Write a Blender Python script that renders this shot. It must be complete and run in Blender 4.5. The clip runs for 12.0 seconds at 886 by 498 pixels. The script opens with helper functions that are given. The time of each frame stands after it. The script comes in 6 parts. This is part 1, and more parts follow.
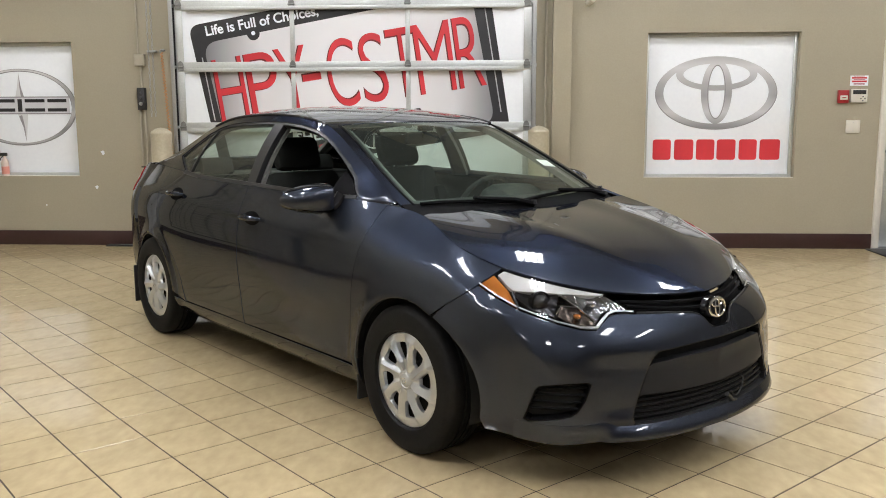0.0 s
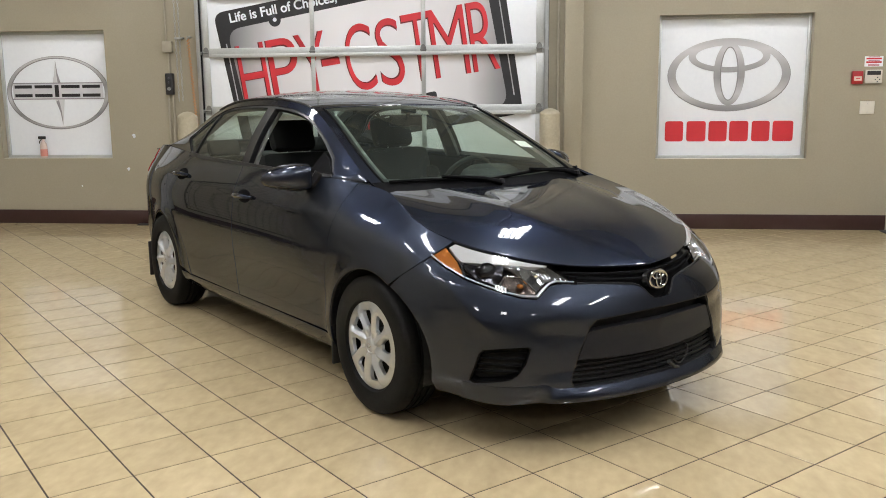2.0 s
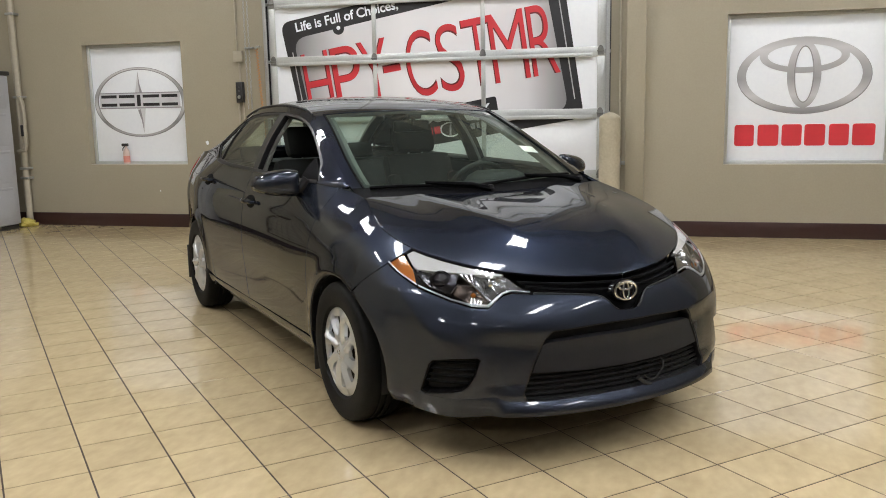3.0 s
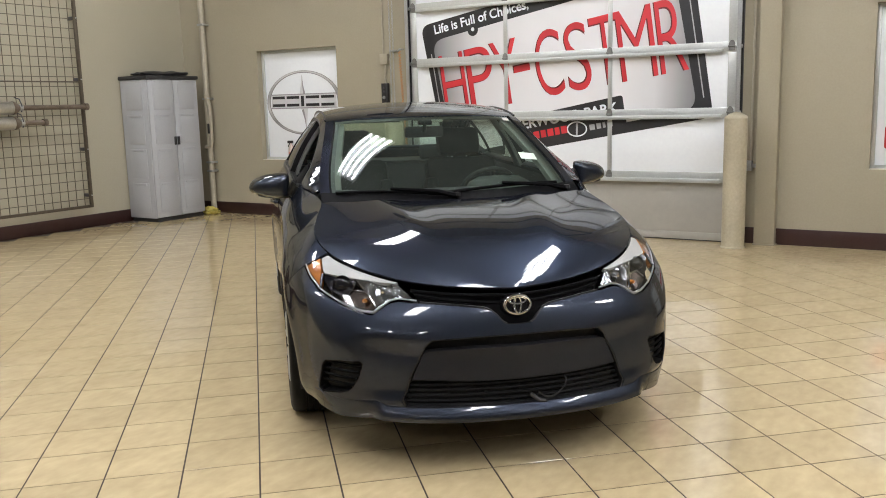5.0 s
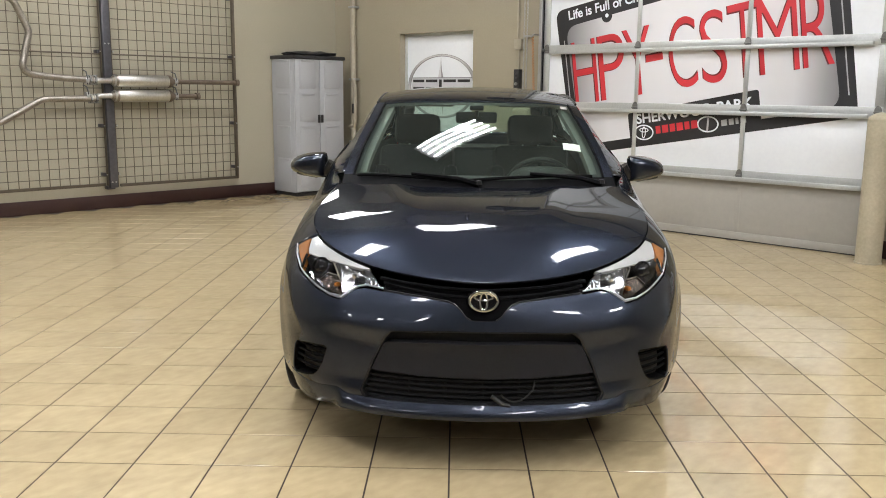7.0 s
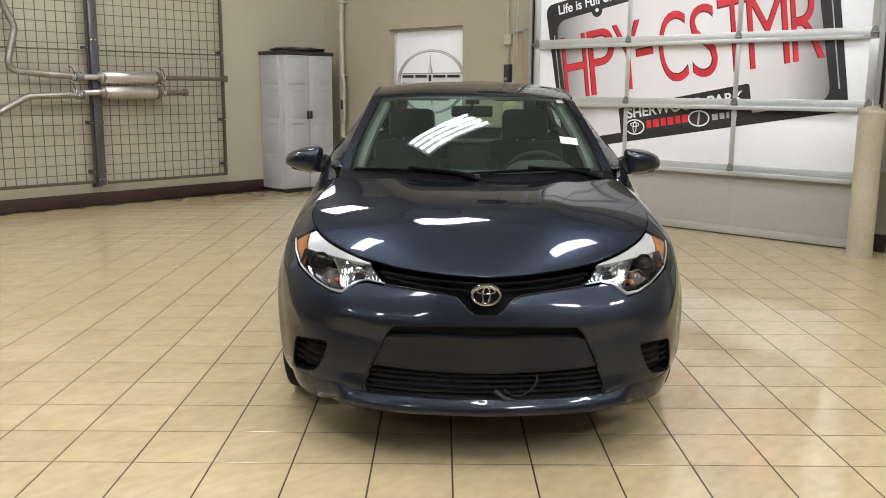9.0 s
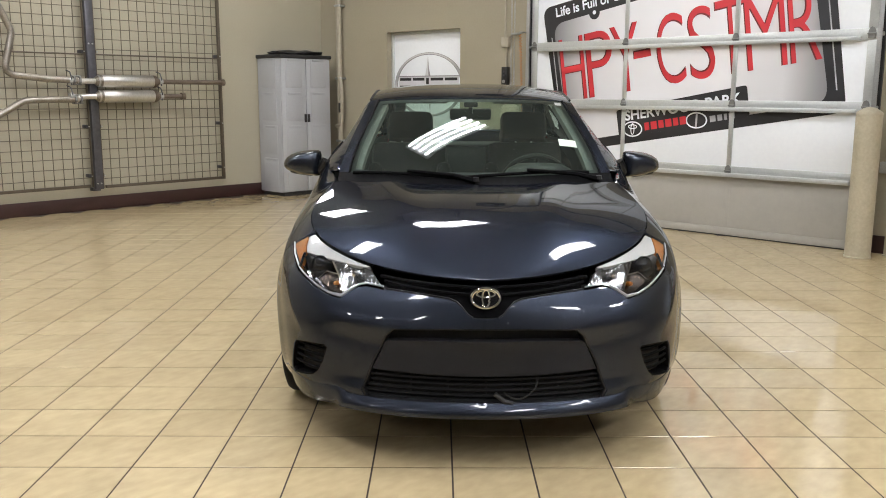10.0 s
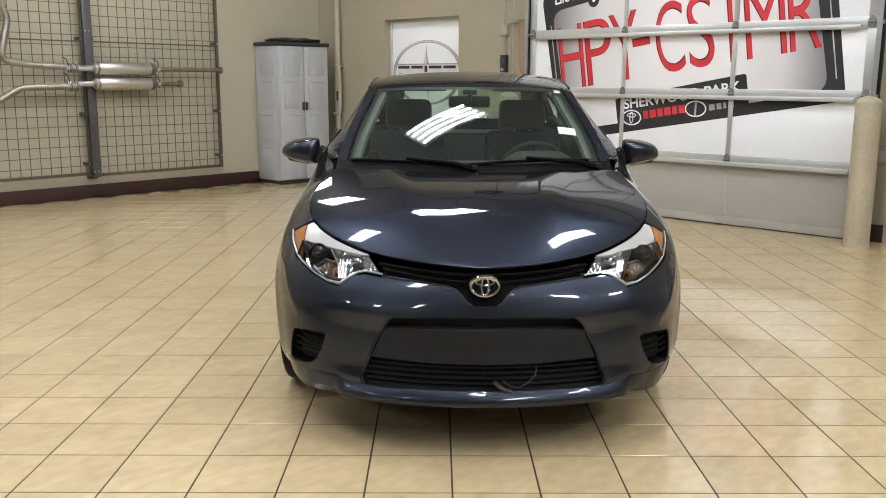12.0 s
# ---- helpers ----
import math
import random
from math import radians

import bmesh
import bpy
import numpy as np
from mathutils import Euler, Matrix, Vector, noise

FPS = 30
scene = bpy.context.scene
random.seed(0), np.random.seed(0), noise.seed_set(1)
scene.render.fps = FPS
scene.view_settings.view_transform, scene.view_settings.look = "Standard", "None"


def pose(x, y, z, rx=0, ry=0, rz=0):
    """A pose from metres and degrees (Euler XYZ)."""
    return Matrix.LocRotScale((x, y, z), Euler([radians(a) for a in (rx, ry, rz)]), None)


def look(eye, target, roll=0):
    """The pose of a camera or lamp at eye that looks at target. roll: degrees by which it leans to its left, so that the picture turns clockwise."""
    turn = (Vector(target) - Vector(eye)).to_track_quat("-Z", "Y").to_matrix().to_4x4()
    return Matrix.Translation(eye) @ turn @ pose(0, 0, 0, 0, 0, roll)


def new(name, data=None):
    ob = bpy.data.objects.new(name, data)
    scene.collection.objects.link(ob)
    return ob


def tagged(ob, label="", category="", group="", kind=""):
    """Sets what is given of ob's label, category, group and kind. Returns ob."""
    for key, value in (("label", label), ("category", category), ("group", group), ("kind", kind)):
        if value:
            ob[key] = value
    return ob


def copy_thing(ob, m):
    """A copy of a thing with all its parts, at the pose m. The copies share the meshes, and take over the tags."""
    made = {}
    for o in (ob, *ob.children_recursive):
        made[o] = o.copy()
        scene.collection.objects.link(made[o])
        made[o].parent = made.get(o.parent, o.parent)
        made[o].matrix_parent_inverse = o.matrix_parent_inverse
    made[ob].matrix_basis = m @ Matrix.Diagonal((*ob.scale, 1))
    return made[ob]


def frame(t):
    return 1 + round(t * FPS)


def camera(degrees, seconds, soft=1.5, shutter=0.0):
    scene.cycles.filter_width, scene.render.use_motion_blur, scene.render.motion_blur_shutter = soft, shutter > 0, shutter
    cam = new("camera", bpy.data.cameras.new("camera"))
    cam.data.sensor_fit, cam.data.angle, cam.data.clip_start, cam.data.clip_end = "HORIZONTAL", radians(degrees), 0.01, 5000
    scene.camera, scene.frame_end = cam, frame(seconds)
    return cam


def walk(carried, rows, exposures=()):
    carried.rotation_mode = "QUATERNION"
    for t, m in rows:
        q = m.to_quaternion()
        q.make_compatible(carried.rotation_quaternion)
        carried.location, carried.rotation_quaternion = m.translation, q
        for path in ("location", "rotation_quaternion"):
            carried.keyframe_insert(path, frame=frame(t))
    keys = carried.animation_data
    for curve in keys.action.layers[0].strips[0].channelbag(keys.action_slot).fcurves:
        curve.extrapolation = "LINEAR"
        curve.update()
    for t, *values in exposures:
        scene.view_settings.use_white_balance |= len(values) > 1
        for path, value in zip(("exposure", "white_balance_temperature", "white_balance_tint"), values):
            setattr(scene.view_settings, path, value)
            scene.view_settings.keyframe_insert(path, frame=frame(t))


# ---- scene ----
cam = camera(54.0, 12.0, soft=0.95)
PATH = [
    (0, (-0.285, 0.221, 1.411), (-0.401, 2.195, 1.106), -0.2),
    (0.5, (-0.281, 0.222, 1.405), (-0.398, 2.194, 1.093), -0.1),
    (1, (-0.294, 0.215, 1.399), (-0.412, 2.182, 1.057), 0.3),
    (1.5, (-0.163, 0.128, 1.392), (-0.313, 2.101, 1.099), -0.4),
    (2, (0.123, -0.006, 1.411), (-0.108, 1.951, 1.069), -0.5),
    (2.5, (0.43, 0.104, 1.386), (0.08, 2.044, 1.048), 0.1),
    (3, (0.758, 0.18, 1.396), (0.259, 2.089, 1.071), -1.1),
    (3.2, (0.943, 0.167, 1.391), (0.356, 2.053, 1.079), -1.3),
    (4.8, (1.959, 0.582, 1.417), (0.998, 2.311, 1.12), -1.9),
    (5, (2.102, 0.642, 1.444), (1.074, 2.326, 1.115), -1.5),
    (5.5, (2.279, 0.831, 1.409), (1.127, 2.425, 1.047), -2.6),
    (6, (2.384, 1.073, 1.42), (1.188, 2.641, 1.085), -0.6),
    (6.5, (2.565, 1.192, 1.422), (1.258, 2.671, 1.098), 0.4),
    (7, (2.698, 1.273, 1.421), (1.327, 2.686, 1.068), 0.6),
    (9, (2.64, 1.249, 1.405), (1.293, 2.683, 1.045), 0.4),
    (9.5, (2.633, 1.253, 1.406), (1.289, 2.69, 1.045), 0.5),
    (10, (2.632, 1.249, 1.406), (1.288, 2.687, 1.052), 0.2),
    (10.5, (2.633, 1.245, 1.407), (1.294, 2.686, 1.043), 0.2),
    (11, (2.631, 1.249, 1.405), (1.293, 2.689, 1.037), 0.3),
    (11.5, (2.628, 1.246, 1.405), (1.29, 2.685, 1.033), 0.3),
    (12, (2.621, 1.254, 1.4), (1.284, 2.692, 1.021), 0.3),
]
walk(cam, [(t, look(eye, target, roll)) for t, eye, target, roll in PATH], [(0, 0.11), (1.5, 0.07), (3.0, -0.04), (5.0, 0.11), (7.0, 0.14), (12.0, 0.14)])
from mathutils.geometry import delaunay_2d_cdt

# ---- light ----
world = bpy.data.worlds.new("world")
scene.world = world
world.use_nodes = True
world.node_tree.nodes["Background"].inputs[0].default_value = (0.9, 0.95, 1.0, 1)
world.node_tree.nodes["Background"].inputs[1].default_value = 0.02
scene.view_settings.exposure = 0.0
CEILING = 5.6
LAMP_Z = 5.0
TUBE_POWER = 74.0


# ---- materials ----
def material(name, colour, rough=0.5, metal=0.0, vary=0.12, big=0.7, fine=25.0, bump=0.0, coat=0.0, spec=0.5, rvary=0.1, island=0.0, tint=None, stretch=(1, 1, 1)):
    """A surface with variation at two scales: stains of about 1/big metres, grain of about 1/fine metres."""
    m = bpy.data.materials.new(name)
    m.use_nodes = True
    nt = m.node_tree
    n, l = nt.nodes, nt.links
    b = n["Principled BSDF"]
    b.inputs["Metallic"].default_value = metal
    b.inputs["Coat Weight"].default_value = coat
    b.inputs["Coat Roughness"].default_value = 0.02
    b.inputs["Specular IOR Level"].default_value = spec
    geo = n.new("ShaderNodeNewGeometry")
    mp = n.new("ShaderNodeMapping")
    mp.inputs["Scale"].default_value = stretch
    l.new(geo.outputs["Position"], mp.inputs["Vector"])
    n1 = n.new("ShaderNodeTexNoise")
    n1.inputs["Scale"].default_value = big
    n1.inputs["Detail"].default_value = 5
    n2 = n.new("ShaderNodeTexNoise")
    n2.inputs["Scale"].default_value = fine
    n2.inputs["Detail"].default_value = 4
    for t in (n1, n2):
        l.new(mp.outputs["Vector"], t.inputs["Vector"])
    add = n.new("ShaderNodeMath")
    add.operation = "ADD"
    l.new(n1.outputs["Fac"], add.inputs[0])
    l.new(n2.outputs["Fac"], add.inputs[1])
    last = add
    if island:
        info = n.new("ShaderNodeObjectInfo")
        mul = n.new("ShaderNodeMath")
        mul.operation = "MULTIPLY_ADD"
        mul.inputs[1].default_value = island
        l.new(info.outputs["Random"], mul.inputs[0])
        l.new(add.outputs[0], mul.inputs[2])
        last = mul
    ramp = n.new("ShaderNodeMapRange")
    ramp.inputs["From Min"].default_value = 0.6
    ramp.inputs["From Max"].default_value = 1.4 + island
    l.new(last.outputs[0], ramp.inputs["Value"])
    mix = n.new("ShaderNodeMix")
    mix.data_type = "RGBA"
    lo = [c * (1 - vary) for c in colour]
    hi = [min(1, c * (1 + vary)) for c in (tint or colour)]
    mix.inputs[6].default_value = (*lo, 1)
    mix.inputs[7].default_value = (*hi, 1)
    l.new(ramp.outputs[0], mix.inputs[0])
    l.new(mix.outputs[2], b.inputs["Base Color"])
    rr = n.new("ShaderNodeMapRange")
    rr.inputs["From Min"].default_value = 0.3
    rr.inputs["From Max"].default_value = 0.7
    rr.inputs["To Min"].default_value = rough * (1 - rvary)
    rr.inputs["To Max"].default_value = rough * (1 + rvary)
    l.new(n1.outputs["Fac"], rr.inputs["Value"])
    l.new(rr.outputs[0], b.inputs["Roughness"])
    if bump:
        bp = n.new("ShaderNodeBump")
        bp.inputs["Strength"].default_value = 1.0
        bp.inputs["Distance"].default_value = bump
        l.new(n2.outputs["Fac"], bp.inputs["Height"])
        l.new(bp.outputs["Normal"], b.inputs["Normal"])
    return m


def glow(name, colour, strength):
    m = bpy.data.materials.new(name)
    m.use_nodes = True
    b = m.node_tree.nodes["Principled BSDF"]
    b.inputs["Base Color"].default_value = (0.9, 0.9, 0.9, 1)
    b.inputs["Emission Color"].default_value = (*colour, 1)
    b.inputs["Emission Strength"].default_value = strength
    return m


def glass(name, tint, ior=1.5, haze=0.0):
    """A thin pane: tinted clear, with mirror gloss by Fresnel."""
    m = bpy.data.materials.new(name)
    m.use_nodes = True
    n, l = m.node_tree.nodes, m.node_tree.links
    n.remove(n["Principled BSDF"])
    tr, gl, fr, p5, fac, mix = (n.new("ShaderNode" + k) for k in ("BsdfTransparent", "BsdfGlossy", "LayerWeight", "Math", "Math", "MixShader"))
    tr.inputs[0].default_value = (*tint, 1)
    gl.inputs["Roughness"].default_value = 0.0
    f0 = 2 * ((ior - 1) / (ior + 1)) ** 2
    fr.inputs["Blend"].default_value = 0.5
    p5.operation, p5.inputs[1].default_value = "POWER", 5.0
    fac.operation, fac.inputs[1].default_value, fac.inputs[2].default_value = "MULTIPLY_ADD", 1 - f0, f0
    l.new(fr.outputs["Facing"], p5.inputs[0])
    l.new(p5.outputs[0], fac.inputs[0])
    l.new(fac.outputs[0], mix.inputs[0])
    l.new(tr.outputs[0], mix.inputs[1])
    l.new(gl.outputs[0], mix.inputs[2])
    last = mix
    if haze:
        # a pale green veil that paints in the haze of reflections, patchy at hand size
        df, dm, no, ra, geo = (n.new("ShaderNode" + k) for k in ("BsdfDiffuse", "MixShader", "TexNoise", "MapRange", "NewGeometry"))
        df.inputs[0].default_value = (0.56, 0.68, 0.61, 1)
        no.inputs["Scale"].default_value = 5.0
        no.inputs["Detail"].default_value = 6
        ra.inputs["From Min"].default_value, ra.inputs["From Max"].default_value = 0.3, 0.7
        ra.inputs["To Min"].default_value, ra.inputs["To Max"].default_value = haze * 0.75, haze * 1.25
        l.new(geo.outputs["Position"], no.inputs["Vector"])
        l.new(no.outputs["Fac"], ra.inputs["Value"])
        l.new(ra.outputs[0], dm.inputs[0])
        l.new(mix.outputs[0], dm.inputs[1])
        l.new(df.outputs[0], dm.inputs[2])
        last = dm
    l.new(last.outputs[0], n["Material Output"].inputs["Surface"])
    return m


def gradient_print(name, axis, lo, hi, stops, rough=0.35):
    """A print whose tone runs along x (0) or z (2) between lo and hi; stops are (place, grey)."""
    m = bpy.data.materials.new(name)
    m.use_nodes = True
    n, l = m.node_tree.nodes, m.node_tree.links
    geo, sep, mr, ramp = (n.new("ShaderNode" + k) for k in ("NewGeometry", "SeparateXYZ", "MapRange", "ValToRGB"))
    mr.inputs["From Min"].default_value, mr.inputs["From Max"].default_value = lo, hi
    l.new(geo.outputs["Position"], sep.inputs[0])
    l.new(sep.outputs[axis], mr.inputs["Value"])
    l.new(mr.outputs[0], ramp.inputs[0])
    e = ramp.color_ramp.elements
    while len(e) < len(stops):
        e.new(0.5)
    for k, (p, g) in enumerate(stops):
        e[k].position = p
        e[k].color = (g, g, g * 1.03, 1)
    b = n["Principled BSDF"]
    b.inputs["Roughness"].default_value = rough
    l.new(ramp.outputs[0], b.inputs["Base Color"])
    return m


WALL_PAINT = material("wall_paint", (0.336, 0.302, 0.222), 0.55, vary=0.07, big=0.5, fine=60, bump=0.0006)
# Same recipe as WALL_PAINT in a slightly paler tone, for the side wall
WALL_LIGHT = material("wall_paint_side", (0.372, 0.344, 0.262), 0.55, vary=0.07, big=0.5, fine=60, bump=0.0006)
# Dark tone for the unseen walls, chosen to cut the light they bounce
WALL_DARK = material("unseen_wall_grey", (0.12, 0.115, 0.11), 0.6, vary=0.12, big=0.4, fine=40)
BROWN_BASE = material("brown_vinyl", (0.035, 0.014, 0.012), 0.35, vary=0.15, big=1.5, fine=40)
# Unseen ceiling, kept dark so its bounce and its reflection in the car stay low
CEIL_PAINT = material("ceiling_paint", (0.12, 0.115, 0.105), 0.85, vary=0.1)
TILE = material("glazed_tile", (0.505, 0.400, 0.234), 0.075, vary=0.12, big=3.5, fine=14, rvary=0.25, island=0.35, tint=(0.562, 0.454, 0.274), stretch=(1.6, 0.8, 1), spec=0.95)
GROUT = material("brown_grout", (0.035, 0.02, 0.011), 0.8, vary=0.3, fine=80)
WHITE_PANEL = material("white_vinyl", (0.90, 0.935, 0.985), 0.4, vary=0.03, big=1.0, fine=30)
GREY_DOOR = material("grey_door_panel", (0.385, 0.372, 0.335), 0.4, vary=0.06, big=1.5, fine=20)
ALU = material("aluminium", (0.60, 0.62, 0.61), 0.33, metal=0.55, vary=0.12, big=3, fine=60)
STEEL = material("galvanised_steel", (0.45, 0.46, 0.46), 0.4, metal=0.8, vary=0.2, big=5, fine=90)
BLACK_PRINT = material("black_print", (0.018, 0.018, 0.02), 0.4, vary=0.2)
RED_PRINT = material("red_print", (0.56, 0.03, 0.04), 0.4, vary=0.06)
DARKRED_PRINT = material("dark_red_print", (0.12, 0.01, 0.012), 0.4, vary=0.06)
SILVER_PRINT = gradient_print("silver_print", 2, 1.12, 2.04, ((0.0, 0.46), (0.16, 0.24), (0.34, 0.60), (0.52, 0.34), (0.66, 0.42), (0.84, 0.66), (1.0, 0.40)))
PLATE_FADE = gradient_print("plate_fade_print", 0, -3.36, -0.28, ((0.0, 0.16), (0.07, 0.36), (0.2, 0.74), (0.42, 0.86), (0.68, 0.86), (0.86, 0.70), (0.95, 0.34), (1.0, 0.2)))
SILVER_DARK = material("dark_silver_print", (0.24, 0.24, 0.25), 0.35, vary=0.3, big=3)
PLATE_PRINT = material("plate_print", (0.62, 0.62, 0.65), 0.35, vary=0.12, big=1.2, fine=6)
STAR_PRINT = material("pale_star_print", (0.70, 0.71, 0.73), 0.35, vary=0.12, big=2.0, fine=6)
PLATE_SHADE = material("plate_shade_print", (0.30, 0.29, 0.31), 0.35, vary=0.2, big=1.2, fine=6)
BOLLARD = material("bollard_paint", (0.43, 0.385, 0.28), 0.5, vary=0.15, big=4, fine=40, bump=0.001)
CABINET = material("grey_plastic", (0.40, 0.41, 0.43), 0.45, vary=0.05, big=2, fine=60)
BLACK_PLASTIC = material("black_plastic", (0.02, 0.02, 0.021), 0.45, vary=0.2)
WIRE = material("dark_steel_wire", (0.108, 0.09, 0.066), 0.5, metal=0.6, vary=0.2)
DARK_STEEL = material("dark_steel", (0.088, 0.088, 0.098), 0.4, metal=0.6, vary=0.25, big=3)
STAINLESS = material("stainless", (0.62, 0.61, 0.58), 0.34, metal=0.95, vary=0.2, big=5, fine=50)
CONDUIT = material("painted_conduit", (0.37, 0.335, 0.26), 0.45, vary=0.1)
ORANGE_HOSE = material("orange_hose", (0.55, 0.22, 0.06), 0.45, vary=0.15, fine=90)
RED_PLASTIC = material("red_plastic", (0.36, 0.016, 0.02), 0.35, vary=0.08)
CREAM_PLASTIC = material("cream_plastic", (0.66, 0.63, 0.55), 0.4, vary=0.05)
YELLOW_CLOTH = material("yellow_cloth", (0.50, 0.42, 0.10), 0.9, vary=0.25, fine=60, bump=0.003)
AGED_STEEL = material("aged_exhaust_steel", (0.30, 0.275, 0.24), 0.38, metal=0.85, vary=0.35, big=9, fine=70)
RUSTY = material("rusty_exhaust_steel", (0.17, 0.135, 0.105), 0.5, metal=0.6, vary=0.35, big=12, fine=80)
HINGE = material("dark_hinge_steel", (0.20, 0.20, 0.19), 0.5, metal=0.5, vary=0.25, big=8)
TUBE_GLOW = glow("tube_glow", (0.99, 0.98, 0.985), TUBE_POWER)


# ---- building helpers ----
class Shape:
    """Collects vertices and faces for one mesh."""

    def __init__(self):
        self.v, self.f, self.n = [], [], None

    def add(self, verts, faces):
        o = len(self.v)
        self.v += [tuple(p) for p in verts]
        self.f += [tuple(i + o for i in f) for f in faces]
        return self

    def box(self, lo, hi, b=0.0):
        """A box; with b its edges are chamfered."""
        lo, hi = Vector(lo), Vector(hi)
        if b <= 0:
            c = [(x, y, z) for x in (lo.x, hi.x) for y in (lo.y, hi.y) for z in (lo.z, hi.z)]
            return self.add(c, [(0, 1, 3, 2), (4, 6, 7, 5), (0, 4, 5, 1), (2, 3, 7, 6), (0, 2, 6, 4), (1, 5, 7, 3)])
        b = min(b, *(0.49 * (hi[i] - lo[i]) for i in range(3)))
        bm = bmesh.new()
        bmesh.ops.create_cube(bm, size=1)
        for v in bm.verts:
            v.co = Vector((lo[i] + (v.co[i] + 0.5) * (hi[i] - lo[i]) for i in range(3)))
        bmesh.ops.bevel(bm, geom=bm.edges[:], offset=b, segments=2, affect="EDGES", profile=0.5)
        bm.verts.index_update()
        self.add([v.co[:] for v in bm.verts], [[v.index for v in f.verts] for f in bm.faces])
        bm.free()
        return self

    def tube(self, path, r, n=10, caps=True, closed=False):
        """A round bar along a polyline; r is a number or one for each point."""
        P = [Vector(p) for p in path]
        R = r if isinstance(r, (list, tuple)) else [r] * len(P)
        vs, up = [], None
        for i, p in enumerate(P):
            if closed:
                d = P[(i + 1) % len(P)] - P[i - 1]
            else:
                d = P[min(i + 1, len(P) - 1)] - P[max(i - 1, 0)]
            d.normalize()
            if up is None:
                up = d.orthogonal().normalized()
            up = (up - d * up.dot(d)).normalized()
            s = d.cross(up)
            vs += [p + R[i] * (math.cos(a) * up + math.sin(a) * s) for a in (2 * math.pi * k / n for k in range(n))]
        fs = []
        m = len(P) if closed else len(P) - 1
        for i in range(m):
            a, b = i * n, ((i + 1) % len(P)) * n
            fs += [(a + k, a + (k + 1) % n, b + (k + 1) % n, b + k) for k in range(n)]
        if caps and not closed:
            fs += [tuple(range(n - 1, -1, -1)), tuple(range(len(vs) - n, len(vs)))]
        return self.add(vs, fs)

    def lathe(self, profile, n=24, m=None):
        """Turns (r, z) points about the z axis, then moves them by m."""
        m = m or Matrix()
        vs = [m @ Vector((r * math.cos(a), r * math.sin(a), z)) for r, z in profile for a in (2 * math.pi * k / n for k in range(n))]
        fs = []
        for i in range(len(profile) - 1):
            fs += [(i * n + k, i * n + (k + 1) % n, (i + 1) * n + (k + 1) % n, (i + 1) * n + k) for k in range(n)]
        return self.add(vs, fs)

    def prism(self, poly, place, depth):
        """A flat outline of (a, b) points, put into space by place(a, b, c), with c from 0 to depth."""
        n = len(poly)
        vs = [place(a, b, 0.0) for a, b in poly] + [place(a, b, depth) for a, b in poly]
        return self.add(vs, [tuple(range(n)), tuple(range(2 * n - 1, n - 1, -1))] + [(i, i + n, (i + 1) % n + n, (i + 1) % n) for i in range(n)])

    def mesh(self, name, mat, smooth=30.0):
        me = bpy.data.meshes.new(name)
        me.from_pydata(self.v, [], self.f)
        bm = bmesh.new()
        bm.from_mesh(me)
        bmesh.ops.recalc_face_normals(bm, faces=bm.faces)
        if smooth:
            c = radians(smooth)
            for f in bm.faces:
                f.smooth = True
            for e in bm.edges:
                if len(e.link_faces) == 2 and e.calc_face_angle(0) > c:
                    e.smooth = False
        bm.to_mesh(me)
        bm.free()
        me.materials.append(mat)
        return me


def part(name, shape, mat, parent=None, label="", smooth=30.0):
    """One mesh object, under a thing or a part."""
    me = shape if isinstance(shape, bpy.types.Mesh) else shape.mesh(name, mat, smooth)
    ob = new(name, me)
    ob.parent = parent
    return tagged(ob, label) if label else ob


def thing(name, m, label, category, group="", kind=""):
    ob = new(name)
    ob.matrix_world = m
    ob.empty_display_size = 0.1
    return tagged(ob, label, category, group, kind)


def structure(name, shape, mat, label="", category="", smooth=30.0):
    return tagged(part(name, shape, mat, None, "", smooth), label, category, "", "structure")


def text_shape(body, size, place, squeeze=1.0, weight=0.0, spacing=1.0):
    """Letters of the built-in font as a Shape; place(a, b, c) puts them into space. The width is size * squeeze."""
    cu = bpy.data.curves.new("lettering", "FONT")
    cu.body, cu.size, cu.resolution_u, cu.offset, cu.space_character = body, size, 6, weight, spacing
    ob = new("lettering", cu)
    dg = bpy.context.evaluated_depsgraph_get()
    me = ob.evaluated_get(dg).to_mesh()
    co = [v.co.copy() for v in me.vertices]
    fs = [tuple(p.vertices) for p in me.polygons]
    ob.to_mesh_clear()
    bpy.data.objects.remove(ob)
    bpy.data.curves.remove(cu)
    s = Shape()
    s.add([place(c.x * squeeze, c.y, 0.0) for c in co], fs)
    return s


# ---- the room ----
WALL_Y = 9.53
WALL_X = -7.55
EAST_X, SOUTH_Y = 9.0, -10.5
DOOR_X0, DOOR_X1, DOOR_TOP = -3.72, 0.15, 4.2
T = 0.25


def wall_with_holes(x0, x1, z1, holes, y0, y1):
    """A wall along x with rectangular holes (xa, xb, za, zb) through it."""
    s = Shape()
    xs = sorted({x0, x1, *(h[0] for h in holes), *(h[1] for h in holes)})
    for a, b in zip(xs, xs[1:]):
        cuts = sorted((h[2], h[3]) for h in holes if h[0] <= a and h[1] >= b)
        z = 0.0
        for za, zb in cuts + [(z1, z1)]:
            if za > z:
                s.box((a, y0, z), (b, y1, za))
            z = zb
    return s


